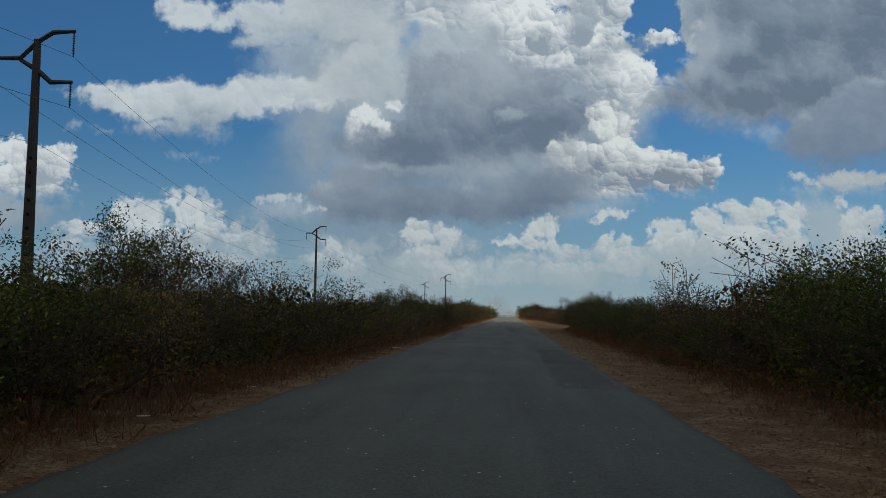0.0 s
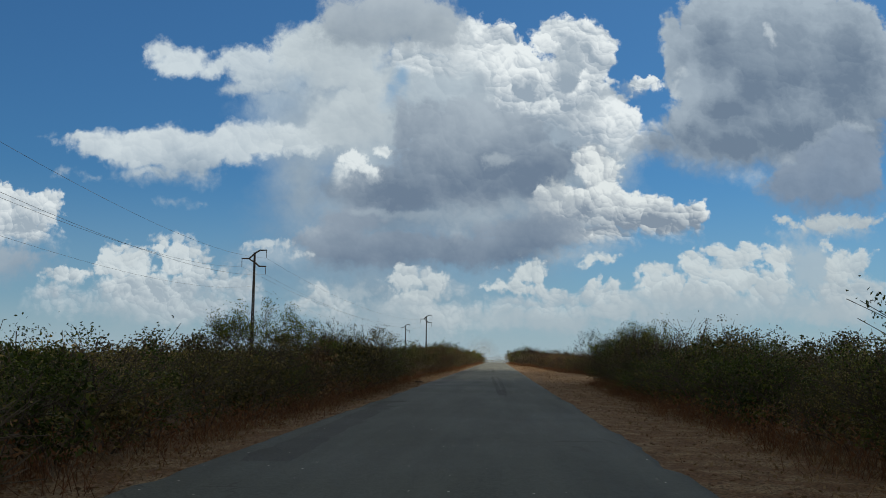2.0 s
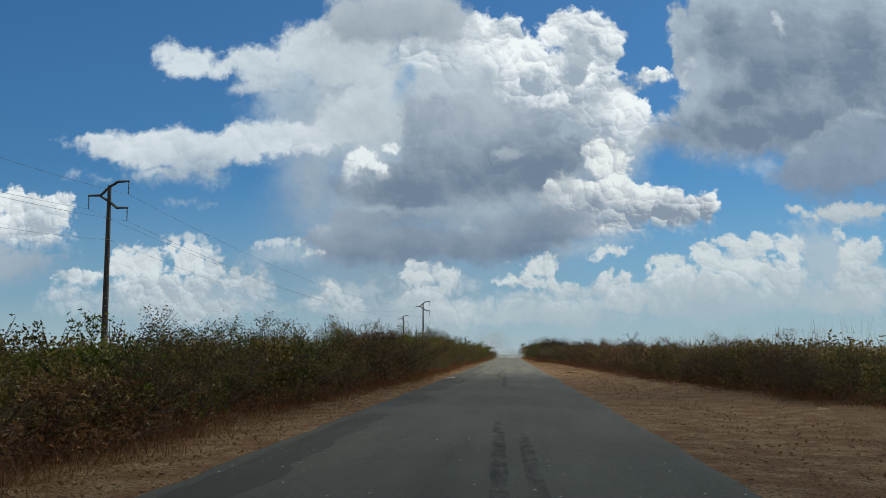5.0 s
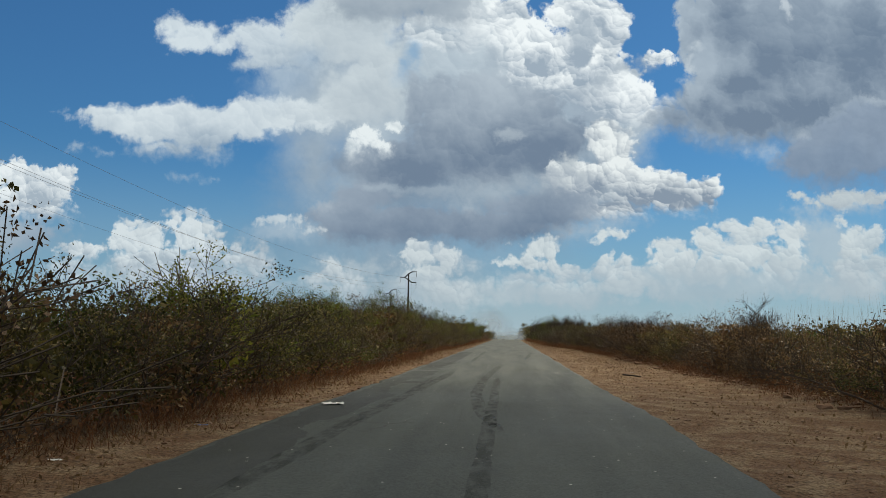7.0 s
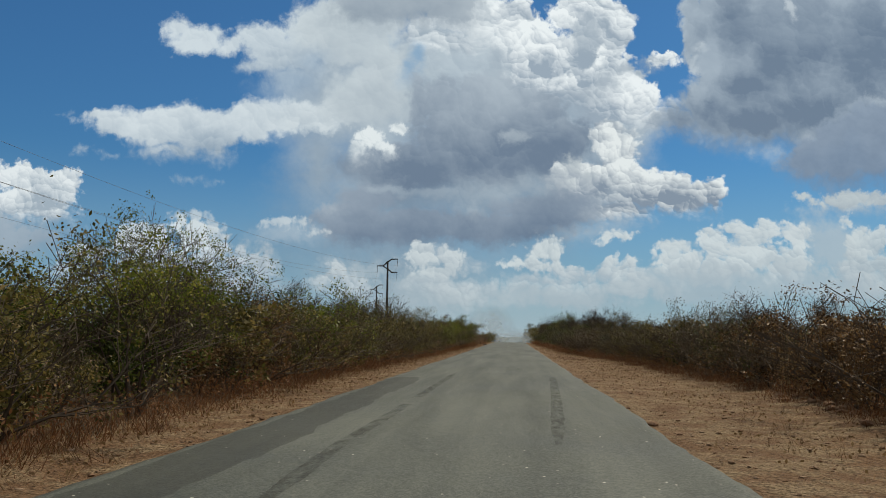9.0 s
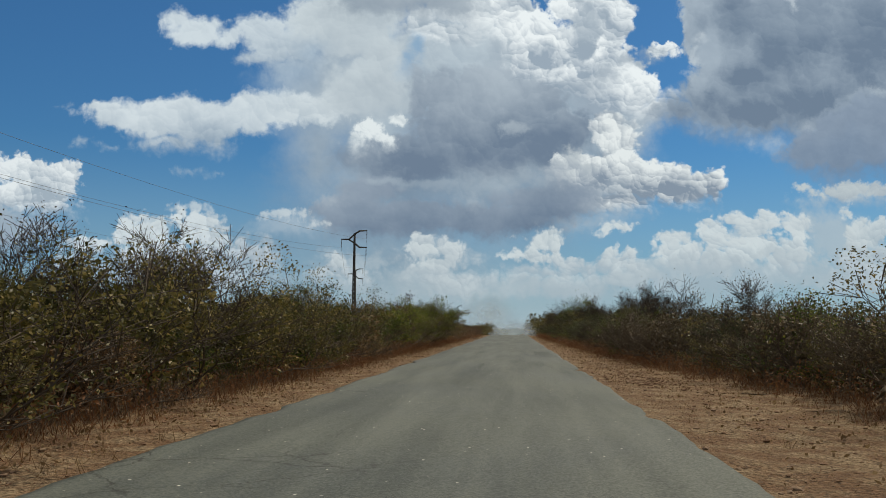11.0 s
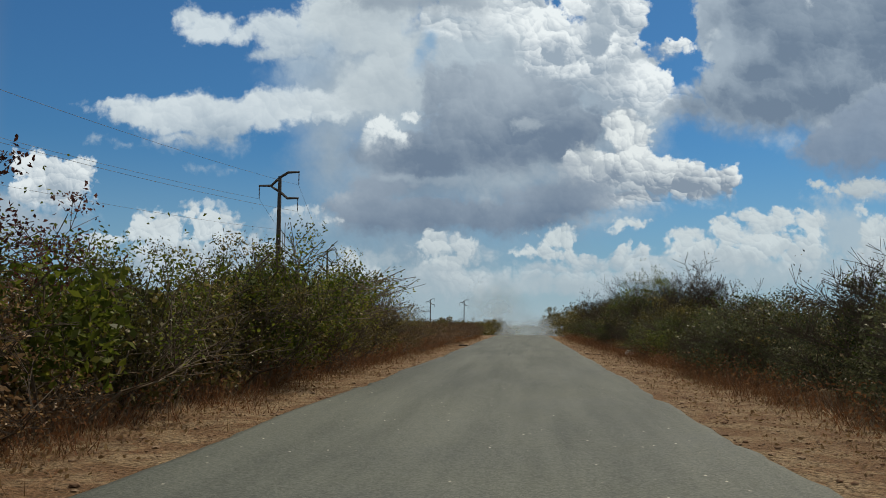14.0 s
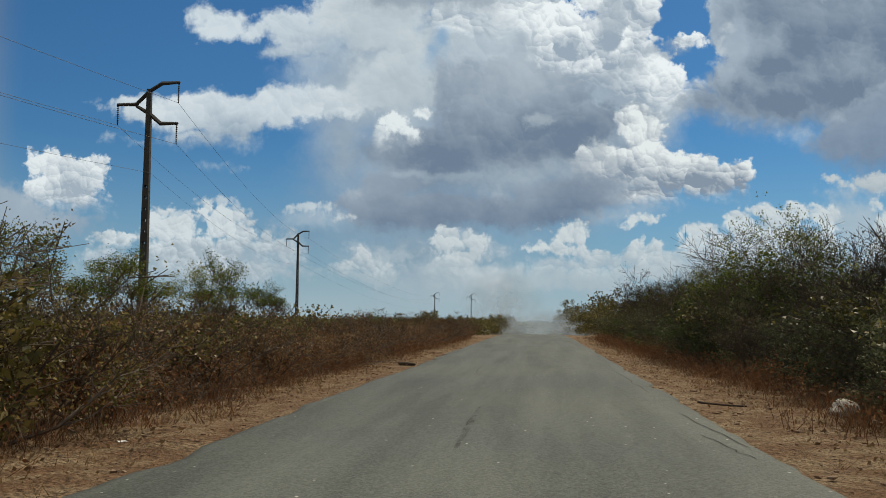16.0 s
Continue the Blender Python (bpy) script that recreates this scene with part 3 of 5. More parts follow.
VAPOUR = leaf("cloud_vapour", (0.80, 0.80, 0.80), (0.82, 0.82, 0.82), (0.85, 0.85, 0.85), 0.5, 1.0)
BLUE_PLASTIC = plain("blue_plastic", (0.05, 0.16, 0.45), (0.10, 0.25, 0.55), 0.4, 4.0, 0.1)


# ---------------------------------------------------------------- mesh helpers
def mesh_of(name, verts, faces, mat, smooth=False):
    me = bpy.data.meshes.new(name)
    me.from_pydata([tuple(v) for v in verts], [], faces)
    me.materials.append(mat)
    if smooth:
        me.polygons.foreach_set("use_smooth", [True] * len(me.polygons))
    me.update()
    return me


def part(name, me, parent, label=""):
    ob = new(name, me)
    ob.parent = parent
    return tagged(ob, label) if label else ob


class Build:
    """Gathers vertices and faces of one mesh."""

    def __init__(self):
        self.v, self.f = [], []

    def tube(self, pts, radii, sides=4, cap=False):
        base = len(self.v)
        pts = [Vector(p) for p in pts]
        for i, (p, r) in enumerate(zip(pts, radii)):
            d = (pts[min(i + 1, len(pts) - 1)] - pts[max(i - 1, 0)]).normalized()
            s = d.orthogonal().normalized() if abs(d.z) > 0.9 else d.cross(Vector((0, 0, 1))).normalized()
            t = d.cross(s)
            for k in range(sides):
                a = 2 * math.pi * k / sides
                self.v.append(p + (s * math.cos(a) + t * math.sin(a)) * r)
        for i in range(len(pts) - 1):
            for k in range(sides):
                a, b = base + i * sides + k, base + i * sides + (k + 1) % sides
                self.f.append((a, b, b + sides, a + sides))
        if cap:
            self.f.append(tuple(base + k for k in range(sides))[::-1])
            self.f.append(tuple(base + (len(pts) - 1) * sides + k for k in range(sides)))

    def prism(self, z0, z1, box0, box1):
        """A tapered block between two heights; box: x0, x1, y0, y1."""
        b = len(self.v)
        for z, (x0, x1, y0, y1) in ((z0, box0), (z1, box1)):
            self.v += [Vector((x0, y0, z)), Vector((x1, y0, z)), Vector((x1, y1, z)), Vector((x0, y1, z))]
        self.f += [(b + 3, b + 2, b + 1, b), (b + 4, b + 5, b + 6, b + 7)]
        self.f += [(b + i, b + (i + 1) % 4, b + 4 + (i + 1) % 4, b + 4 + i) for i in range(4)]

    def mesh(self, name, mat, smooth=False):
        return mesh_of(name, self.v, self.f, mat, smooth)


def leaves_mesh(name, centres, rng, length, width, mat, droop=0.0, curl=0.25, grow_by=1.0, corners=4):
    """Single small leaves, each a folded blade of four corners, or a plain one of three."""
    n = len(centres)
    c = np.asarray(centres)
    a = rng.normal(size=(n, 3))
    a[:, 2] -= droop
    a /= np.linalg.norm(a, axis=1)[:, None]
    s = np.cross(a, rng.normal(size=(n, 3)))
    s /= np.linalg.norm(s, axis=1)[:, None] + 1e-9
    up = np.cross(a, s)
    L = (length * grow_by * rng.uniform(0.6, 1.3, n))[:, None]
    W = (width * grow_by * rng.uniform(0.7, 1.25, n))[:, None]
    k = corners
    v = np.empty((n, k, 3))
    if k == 4:
        v[:, 0] = c
        v[:, 1] = c + a * L * 0.45 + s * W * 0.5 + up * W * curl
        v[:, 2] = c + a * L
        v[:, 3] = c + a * L * 0.45 - s * W * 0.5 + up * W * curl
    else:
        v[:, 0] = c + s * W * 0.65
        v[:, 1] = c - s * W * 0.65
        v[:, 2] = c + a * L
    me = bpy.data.meshes.new(name)
    me.vertices.add(k * n)
    me.vertices.foreach_set("co", v.ravel())
    me.loops.add(k * n)
    me.loops.foreach_set("vertex_index", np.arange(k * n))
    me.polygons.add(n)
    me.polygons.foreach_set("loop_start", np.arange(0, k * n, k))
    me.materials.append(mat)
    me.update(calc_edges=True)
    return me


def at_table(table, y):
    ys, vs = zip(*table)
    return float(np.interp(y, ys, vs))


# ---------------------------------------------------------------- ground and road
LEFT_FOOT = [(0, -4.3), (65, -4.2), (80, -4.7), (108, -5.3), (130, -4.7), (165, -4.7), (185, -5.3), (220, -4.9), (300, -4.9), (420, -4.8)]
RIGHT_FOOT = [(0, 5.5), (50, 5.5), (75, 5.9), (90, 6.6), (108, 9.4), (115, 8.6), (140, 7.6), (180, 7.4), (207, 6.9), (226, 5.9), (260, 5.0), (285, 5.2), (303, 4.8), (420, 4.8)]
LEFT_TOP = [(0, 2.3), (15, 2.3), (18, 3.0), (21, 2.6), (29, 2.6), (43, 1.9), (53, 1.8), (64, 2.7), (85, 2.7), (103, 2.4), (118, 2.9), (133, 2.95), (142, 2.9), (150, 3.2),
            (170, 3.45), (186, 3.5), (200, 3.3), (215, 3.25), (230, 3.25), (246, 3.2), (258, 3.4), (268, 3.1), (274, 2.8), (279, 1.7), (300, 1.75), (340, 1.8), (420, 2.4)]
RIGHT_TOP = [(0, 2.6), (23, 3.1), (30, 2.7), (45, 2.3), (65, 2.9), (84, 3.4), (92, 2.9), (110, 2.2), (140, 2.2), (170, 2.5), (188, 2.8), (200, 3.0), (225, 2.7), (242, 3.1), (252, 3.4),
             (263, 3.1), (274, 4.3), (280, 4.6), (288, 5.5), (300, 5.7), (312, 4.8), (325, 4.3), (370, 4.2), (420, 4.4)]
TRACK = (90.5, 104.5)       # where a dirt track joins from the east


def road_edge(y, side):
    n = noise.noise((side * 7.3, y * 0.22, 0.0)) * 0.12 + noise.noise((side * 3.1, y * 1.3, 4.0)) * 0.07
    bite = max(0.0, noise.noise((side * 11.0, y * 0.45, 9.0)) - 0.25) * 0.5
    w = (-3.1 if side < 0 else 2.98)
    return w + side * (n - bite)


def make_ground():
    xs = sorted({round(s * x, 3) for s in (-1, 1) for x in [0, 1.5, 2.3, 2.6, 2.85, 3.05, 3.2, 3.4, 3.6, 3.85, 4.1, 4.4, 4.7, 5.0, 5.4, 5.8, 6.3, 6.8, 7.4, 8, 9, 10.5, 12.5, 16, 22, 32, 50, 90, 180, 400, 1000, 2400]})
    ys = [-300, -120, -40] + [y * 0.6 for y in range(-20, 590)] + [354 + 8 * k for k in range(1, 40)] + [700, 800, 1000, 1400, 2000, 3000, 4400]
    v, f = [], []
    for y in ys:
        z0 = road_z(y)
        for x in xs:
            ax = abs(x)
            z = z0 - 0.10
            if ax > 2.5:
                n = noise.noise((x * 0.7, y * 0.7, 0)) * 0.05 + noise.noise((x * 2.3, y * 2.3, 3)) * 0.025
                z = z0 - 0.06 + n - 0.02 * min(max(ax - 3, 0), 3)
            if ax > 6:
                z += 0.12 * min((ax - 6) / 3, 1) * (1 + noise.noise((x * 0.3, y * 0.3, 7)))
            v.append((x, y, z))
    w = len(xs)
    for j in range(len(ys) - 1):
        for i in range(w - 1):
            a = j * w + i
            f.append((a, a + 1, a + w + 1, a + w))
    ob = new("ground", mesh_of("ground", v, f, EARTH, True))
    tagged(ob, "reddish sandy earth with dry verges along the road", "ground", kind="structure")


def make_road():
    ys = [-40 + 0.4 * k for k in range(1030)] + [375 + 5 * k for k in range(60)]
    v, f = [], []
    for y in ys:
        a, b, z = road_edge(y, -1), road_edge(y, 1), road_z(y)
        row = [a - 0.05, a, a + 0.12, a + 1.2, 0.0, b - 1.2, b - 0.12, b, b + 0.05]
        dz = [-0.16, -0.014, 0.0, 0.012, 0.02, 0.012, 0.0, -0.014, -0.16]
        v += [(x, y, z + d + 0.006 * noise.noise((x * 0.6, y * 0.35, 5))) for x, d in zip(row, dz)]
    for j in range(len(ys) - 1):
        for i in range(8):
            a = j * 9 + i
            f.append((a, a + 1, a + 10, a + 9))
    ob = new("road", mesh_of("road", v, f, ASPHALT, True))
    tagged(ob, "worn grey asphalt road with broken edges", "road", kind="structure")


def strip(name, pts, width, mat, lift, label, category):
    """A thin band laid on the road along some points."""
    v, f = [], []
    fine = []
    for (x0, y0), (x1, y1) in zip(pts, pts[1:]):
        k = max(2, int(abs(y1 - y0) / 0.5))
        fine += [(x0 + (x1 - x0) * i / k, y0 + (y1 - y0) * i / k) for i in range(k)]
    fine.append(pts[-1])
    for i, (x, y) in enumerate(fine):
        taper = 1.0 if width < 0.08 else 0.35 + 0.65 * min(1, i / 4, (len(fine) - 1 - i) / 4) if width < 0.5 else 0.8 + 0.2 * min(1, i, len(fine) - 1 - i)
        w = width * taper * (1 + 0.25 * noise.noise((x, y * 1.7, 2)))
        for s in (-0.5, 0.0, 0.5):
            xx = x + s * w
            z = road_z(y) + 0.02 - 0.0066 * abs(xx) + 0.006 * noise.noise((xx * 0.6, y * 0.35, 5)) + lift
            v.append((xx, y, z))
    for i in range(len(fine) - 1):
        for k in range(2):
            a = i * 3 + k
            f.append((a, a + 1, a + 4, a + 3))
    return tagged(new(name, mesh_of(name, v, f, mat)), label, category, kind="structure")


make_ground()
make_road()
for pts, w in (([(0.3, 103), (0.56, 85.4), (0.72, 76.5), (0.78, 71.8), (0.86, 66)], 0.20), ([(0.75, 100), (0.93, 85), (0.97, 76), (1.02, 66)], 0.20),
               ([(0.2, 157), (-0.18, 146), (-0.2, 139), (0.05, 134.3), (0.46, 130.9)], 0.26), ([(-1.4, 150), (-1.72, 136.5), (-1.84, 131), (-1.85, 125)], 0.3),
               ([(2.12, 186.3), (1.74, 175.1), (1.4, 167.1)], 0.22), ([(-1.25, 188), (-1.24, 171.6), (-1.29, 166.7), (-1.16, 162)], 0.2),
               ([(-0.3, 222.4), (-0.34, 218.3)], 0.13), ([(-0.37, 277.9), (-0.32, 273)], 0.1), ([(0.3, 122), (0.2, 146)], 0.2)):
    strip("tyre_mark", pts, w, RUBBER, 0.006, "dark rubber skid mark on the asphalt", "tyre mark")
_rng = np.random.default_rng(3)
for x0, y0, x1, y1 in ((1.7, 226, 1.85, 222), (1.85, 222.4, 2.1, 219.5), (2.3, 223.3, 2.1, 221.2), (2.55, 289, 2.65, 281.5), (2.62, 277.5, 2.8, 274), (2.5, 275.0, 2.7, 273.2),
                       (1.9, 240, 1.88, 233.5), (1.9, 233.4, 2.75, 231.9), (-1.2, 292, -1.0, 286), (2.4, 152, 2.55, 147)):
    pts = [(x0 + (x1 - x0) * k / 9 + _rng.normal() * 0.022, y0 + (y1 - y0) * k / 9) for k in range(10)]
    strip("road_crack", pts, 0.014, CRACK, 0.005, "thin dark crack in the worn asphalt", "crack")
for pts, w in (([(2.25, 35), (2.2, 17)], 1.15), ([(-2.5, 185), (-2.42, 176), (-2.45, 165), (-2.4, 152)], 0.95), ([(-2.45, 62), (-2.3, 45)], 0.8),
               ([(-2.5, 105), (-2.3, 78)], 0.8), ([(-2.35, 151), (-2.3, 140), (-2.4, 128), (-2.45, 108)], 1.2)):
    strip("asphalt_patch", pts, w, PATCH, 0.004, "darker repair patch laid in the asphalt", "patch")
strip("asphalt_patch", [(2.3, 240), (2.25, 236), (2.45, 233.5), (2.4, 231)], 0.8, WORN_PATCH, 0.004, "worn repair patch with a ragged outline", "patch")


# ---------------------------------------------------------------- shrubs and trees
def grow(rng, start, way, length, radius, level, wood, tips, tropism=0.12, wander=0.22, forks=(3, 5), first=1):
    """One limb and what grows from it."""
    n = 4 if level > 0 else 3
    p, d = np.array(start, float), np.array(way, float)
    pts, rad = [p.copy()], [radius]
    for i in range(n):
        d = d + rng.normal(size=3) * wander + np.array((0, 0, tropism))
        d[2] = max(d[2], 0.12)
        d /= np.linalg.norm(d)
        p = p + d * length / n
        pts.append(p.copy())
        rad.append(radius * (1 - 0.7 * (i + 1) / n))
        if level > 0 and i >= first:
            for _ in range(rng.integers(forks[0], forks[1] + 1) // (1 if i == n - 1 else 2)):
                side = rng.normal(size=3)
                side -= d * side.dot(d)
                side /= np.linalg.norm(side) + 1e-9
                c = d * rng.uniform(0.5, 0.9) + side * rng.uniform(0.45, 0.95)
                c[2] = max(c[2], 0.1)
                grow(rng, p, c / np.linalg.norm(c), length * rng.uniform(0.42, 0.68), max(rad[-1], radius * 0.5) * 0.7, level - 1, wood, tips, tropism, wander, forks)
        if level == 0:
            tips.append((p.copy(), d.copy()))
    wood.append((pts, rad, level))


def plant(kind, seed, height, stems, lean, level, leaves, size, leaf_mat, bark, label, category, spread=0.075, trunk_r=0.03, low=0.25, droop=0.3, forks=(3, 5), start=0.45, tropism=0.04, clumps=150, core=300, heart_low=0.06, dome=0.0, corners=4):
    """A shrub or small tree: stems from one root, forked twigs, and single leaves on them."""
    rng = np.random.default_rng(seed)
    wood, tips = [], []
    for s in range(stems):
        a = 2 * math.pi * (s + rng.uniform(0, 0.8)) / stems
        l = math.tan(radians(lean * rng.uniform(0.5, 1.25)))
        d = np.array((math.cos(a) * l, math.sin(a) * l, 1.0))
        grow(rng, (math.cos(a) * 0.12, math.sin(a) * 0.12, -0.08), d / np.linalg.norm(d), height * start * rng.uniform(0.75, 1.1), trunk_r, level, wood, tips, tropism, 0.26 if level < 3 else 0.17, forks, 1 if level < 3 else 2)
    top = max(t[0][2] for t in tips)
    k = height / top
    b = Build()
    for pts, rad, lev in wood:
        keep = [0, len(pts) - 1] if lev == 0 else [0, 2, len(pts) - 1] if lev == 1 else range(len(pts))
        b.tube([pts[i] * k for i in keep], [max(rad[i], 0.0055) for i in keep], 5 if lev == level else 3)
    root = new(kind)
    tagged(root, label, category)
    part("trunk", b.mesh("trunk", bark), root)
    if leaves:
        # leaves gather in rounded lobes at the ends of the limbs, with gaps between them
        ends = np.array([t[0] for t in tips]) * k
        ends = ends[ends[:, 2] > low * height]
        if dome:        # a rounded, closed crown of that half width
            m = clumps * 3
            turn, rise = rng.uniform(0, 2 * math.pi, m), np.arccos(rng.uniform(-0.15, 1.0, m))
            out = rng.uniform(0.45, 1.0, m) ** 0.5 * (1 + 0.14 * np.sin(3 * turn + seed) + 0.10 * np.sin(5 * turn + 2 * seed))
            foot = low * height
            ends = np.stack((np.cos(turn) * np.sin(rise) * dome * out, np.sin(turn) * np.sin(rise) * dome * out, foot + (height - foot) * np.clip(np.cos(rise), -0.2, 1) * out), 1)
        lobes = ends[rng.choice(len(ends), min(clumps, len(ends)), replace=False)]
        size_of = spread * rng.uniform(0.55, 1.3, len(lobes))
        share = size_of ** 2 / (size_of ** 2).sum()
        which = rng.choice(len(lobes), leaves, p=share)
        ball = rng.normal(size=(leaves, 3))
        ball /= np.linalg.norm(ball, axis=1)[:, None]
        ball *= (rng.uniform(0, 1, leaves) ** 0.42)[:, None] * np.array((1.0, 1.0, 0.72))
        c = lobes[which] + ball * size_of[which][:, None]
        stray = rng.uniform(size=leaves) < 0.24
        c[stray] = ends[rng.integers(0, len(ends), stray.sum())] + rng.normal(size=(stray.sum(), 3)) * 0.05
        c[:, 2] *= height / np.percentile(c[:, 2], 99.5)
        c = c[c[:, 2] > 0.06]
        # a dense heart of overlapping oversized leaves, added to block light inside
        m = core
        ring = (0.8 * dome if dome else 0.26 * height) * np.sqrt(rng.uniform(0, 1, m))
        turn = rng.uniform(0, 2 * math.pi, m)
        heart = np.stack((np.cos(turn) * ring, np.sin(turn) * ring, height * rng.uniform(heart_low, 0.74, m)), 1)
        scale = np.concatenate((np.ones(len(c)), np.full(m, 0.15 / size)))
        part("crown", leaves_mesh("crown", np.concatenate((c, heart)), rng, size, size * 0.55, leaf_mat, droop, grow_by=scale, corners=corners), root)
    return root


class Kind:
    """Plants of one kind: the first is placed itself, the later ones are copies."""

    def __init__(self, roots, height, group):
        self.roots, self.height, self.used, self.group = roots, height, [False] * len(roots), group
        for r in roots:
            tagged(r, group=group)

    def place(self, rng, x, y, h, z=None):
        i = int(rng.integers(0, len(self.roots)))
        s = h / self.height
        m = pose(x, y, (road_z(y) - 0.05) if z is None else z, rng.normal() * 3, rng.normal() * 3, rng.uniform(0, 360))
        w = min(s * rng.uniform(0.9, 1.15), 1.35) if s > 0.7 else rng.uniform(0.7, 0.95)
        m = m @ Matrix.Diagonal((w, w, s, 1))
        if not self.used[i]:
            self.used[i] = True
            self.roots[i].matrix_basis = m
        else:
            copy_thing(self.roots[i], m)


G1 = "shrubs of the roadside thicket"
green = Kind([plant("green_shrub", 10 + i, 2.5, 6, 36, 2, 3000, 0.058, GREEN, BARK, "leafy green shrub in the roadside thicket", "shrub", 0.34, low=0.1, clumps=34 + 3 * i, forks=(3, 4), core=650) for i in range(4)], 2.5, G1)
fresh = Kind([plant("yellow_green_shrub", 15 + i, 2.5, 6, 36, 2, 2900, 0.056, FRESH, PALE_BARK, "yellow-green leafy shrub by the dry verge", "shrub", 0.32, low=0.14, clumps=34 + 3 * i, forks=(3, 4), core=550, heart_low=0.2) for i in range(3)], 2.5, G1)
olive = Kind([plant("olive_shrub", 20 + i, 2.5, 6, 38, 2, 2900, 0.055, OLIVE, BARK, "olive-green shrub with drying leaves and thin stems", "shrub", 0.30, low=0.08, clumps=36 + 3 * i, forks=(3, 4), core=650) for i in range(4)], 2.5, G1)
brown = Kind([plant("brown_shrub", 30 + i, 2.2, 7, 40, 2, 2500, 0.052, BROWN, BARK, "brown-leaved drying shrub by the verge", "shrub", 0.28, low=0.05, clumps=36, forks=(3, 4), core=600) for i in range(3)], 2.2, G1)
twiggy = Kind([plant("twiggy_shrub", 40 + i, 2.3, 8, 30, 2, 1300, 0.050, DULL, PALE_BARK, "grey twiggy shrub with few withered leaves", "shrub", 0.25, low=0.1, forks=(3, 5), clumps=60, core=380) for i in range(3)], 2.3, G1)
dusky = Kind([plant("dusky_bush", 45 + i, 3.2, 7, 36, 2, 5200, 0.056, DUSKY, BARK, "dense rounded grey-green bush on the east verge", "shrub", 0.32, low=0.14, clumps=150, forks=(3, 4), core=900, dome=1.55, corners=3) for i in range(3)], 3.2, G1)
tall = Kind([plant("leafy_tree", 50 + i, 4.2, 6, 20, 3, 3800, 0.078, FRESH, BARK, "small tree with forked stems and an open green crown", "tree", spread=0.38, trunk_r=0.05, low=0.55, forks=(3, 4), start=0.42, tropism=0.05, clumps=48, core=110, heart_low=0.55) for i in range(3)], 4.2, "trees above the thicket")
round_tree = Kind([plant("round_tree", 55 + i, 5.0, 7, 27, 3, 9000, 0.060, GREEN if i else FRESH, PALE_BARK, "small tree with a broad rounded fine-leaved crown", "tree", spread=0.40, trunk_r=0.05, low=0.36, forks=(3, 4), start=0.42, tropism=0.03, clumps=150, core=500, heart_low=0.4, dome=2.3, corners=3) for i in range(3)], 5.0, "trees above the thicket")
bare = Kind([plant("bare_tree", 60 + i, 4.0, 6, 24, 3, 500, 0.065, DULL, BARK, "nearly leafless grey tree with fine forked twigs", "tree", spread=0.3, trunk_r=0.045, low=0.5, forks=(3, 5), start=0.4, clumps=60, core=0, tropism=0.05) for i in range(2)], 4.0, "trees above the thicket")
pale = Kind([plant("pale_tree", 65 + i, 4.0, 5, 34, 3, 6500, 0.060, OLIVE if i else FRESH, PALE_BARK, "spreading thorn tree with thin yellowing leaves", "tree", spread=0.30, trunk_r=0.055, low=0.55, forks=(3, 4), start=0.4, tropism=0.0, clumps=90, core=0) for i in range(2)], 4.0, "trees above the thicket")
back = Kind([plant("thicket_shrub", 70 + i, 2.6, 5, 34, 1, 1900, 0.085, OLIVE if i % 2 else GREEN, BARK, "dense shrub deeper in the thicket", "shrub", spread=0.46, low=0.08, forks=(6, 9), clumps=26, core=600, corners=3) for i in range(4)], 2.6, G1)
maroon = Kind([plant("maroon_shrub", 80, 3.3, 5, 24, 2, 1500, 0.075, MAROON, BARK, "dark red-leaved shrub standing out of the thicket", "shrub", 0.34, low=0.55, clumps=14, forks=(3, 4), core=40, heart_low=0.6)], 3.3, G1)

# which shrubs prevail from there on, and their shares
WEST = [(0, ((green, 0.4), (olive, 0.42), (brown, 0.1), (twiggy, 0.08))), (60, ((olive, 0.42), (green, 0.3), (brown, 0.18), (twiggy, 0.1))), (112, ((fresh, 0.34), (olive, 0.3), (brown, 0.26), (twiggy, 0.1))),
        (150, ((fresh, 0.3), (olive, 0.3), (brown, 0.3), (green, 0.1))), (188, ((brown, 0.45), (olive, 0.35), (green, 0.2))), (213, ((green, 0.4), (olive, 0.4), (brown, 0.2))),
        (236, ((fresh, 0.42), (olive, 0.34), (twiggy, 0.1), (brown, 0.14))), (275, ((brown, 0.72), (olive, 0.16), (twiggy, 0.12)))]
EAST = [(0, ((green, 0.55), (olive, 0.35), (brown, 0.1))), (106, ((twiggy, 0.3), (brown, 0.25), (olive, 0.3), (green, 0.15))), (190, ((dusky, 0.35), (twiggy, 0.25), (olive, 0.2), (green, 0.2))),
        (236, ((dusky, 0.7), (green, 0.2), (twiggy, 0.1)))]


def prevailing(side, y, r):
    """The kind of shrub at y; r, 0 to 1, picks among those that grow there."""
    shares = [k for y0, k in (WEST if side < 0 else EAST) if y0 <= y][-1]
    for kind, share in shares:
        r -= share
        if r < 0:
            return kind
    return shares[0][0]


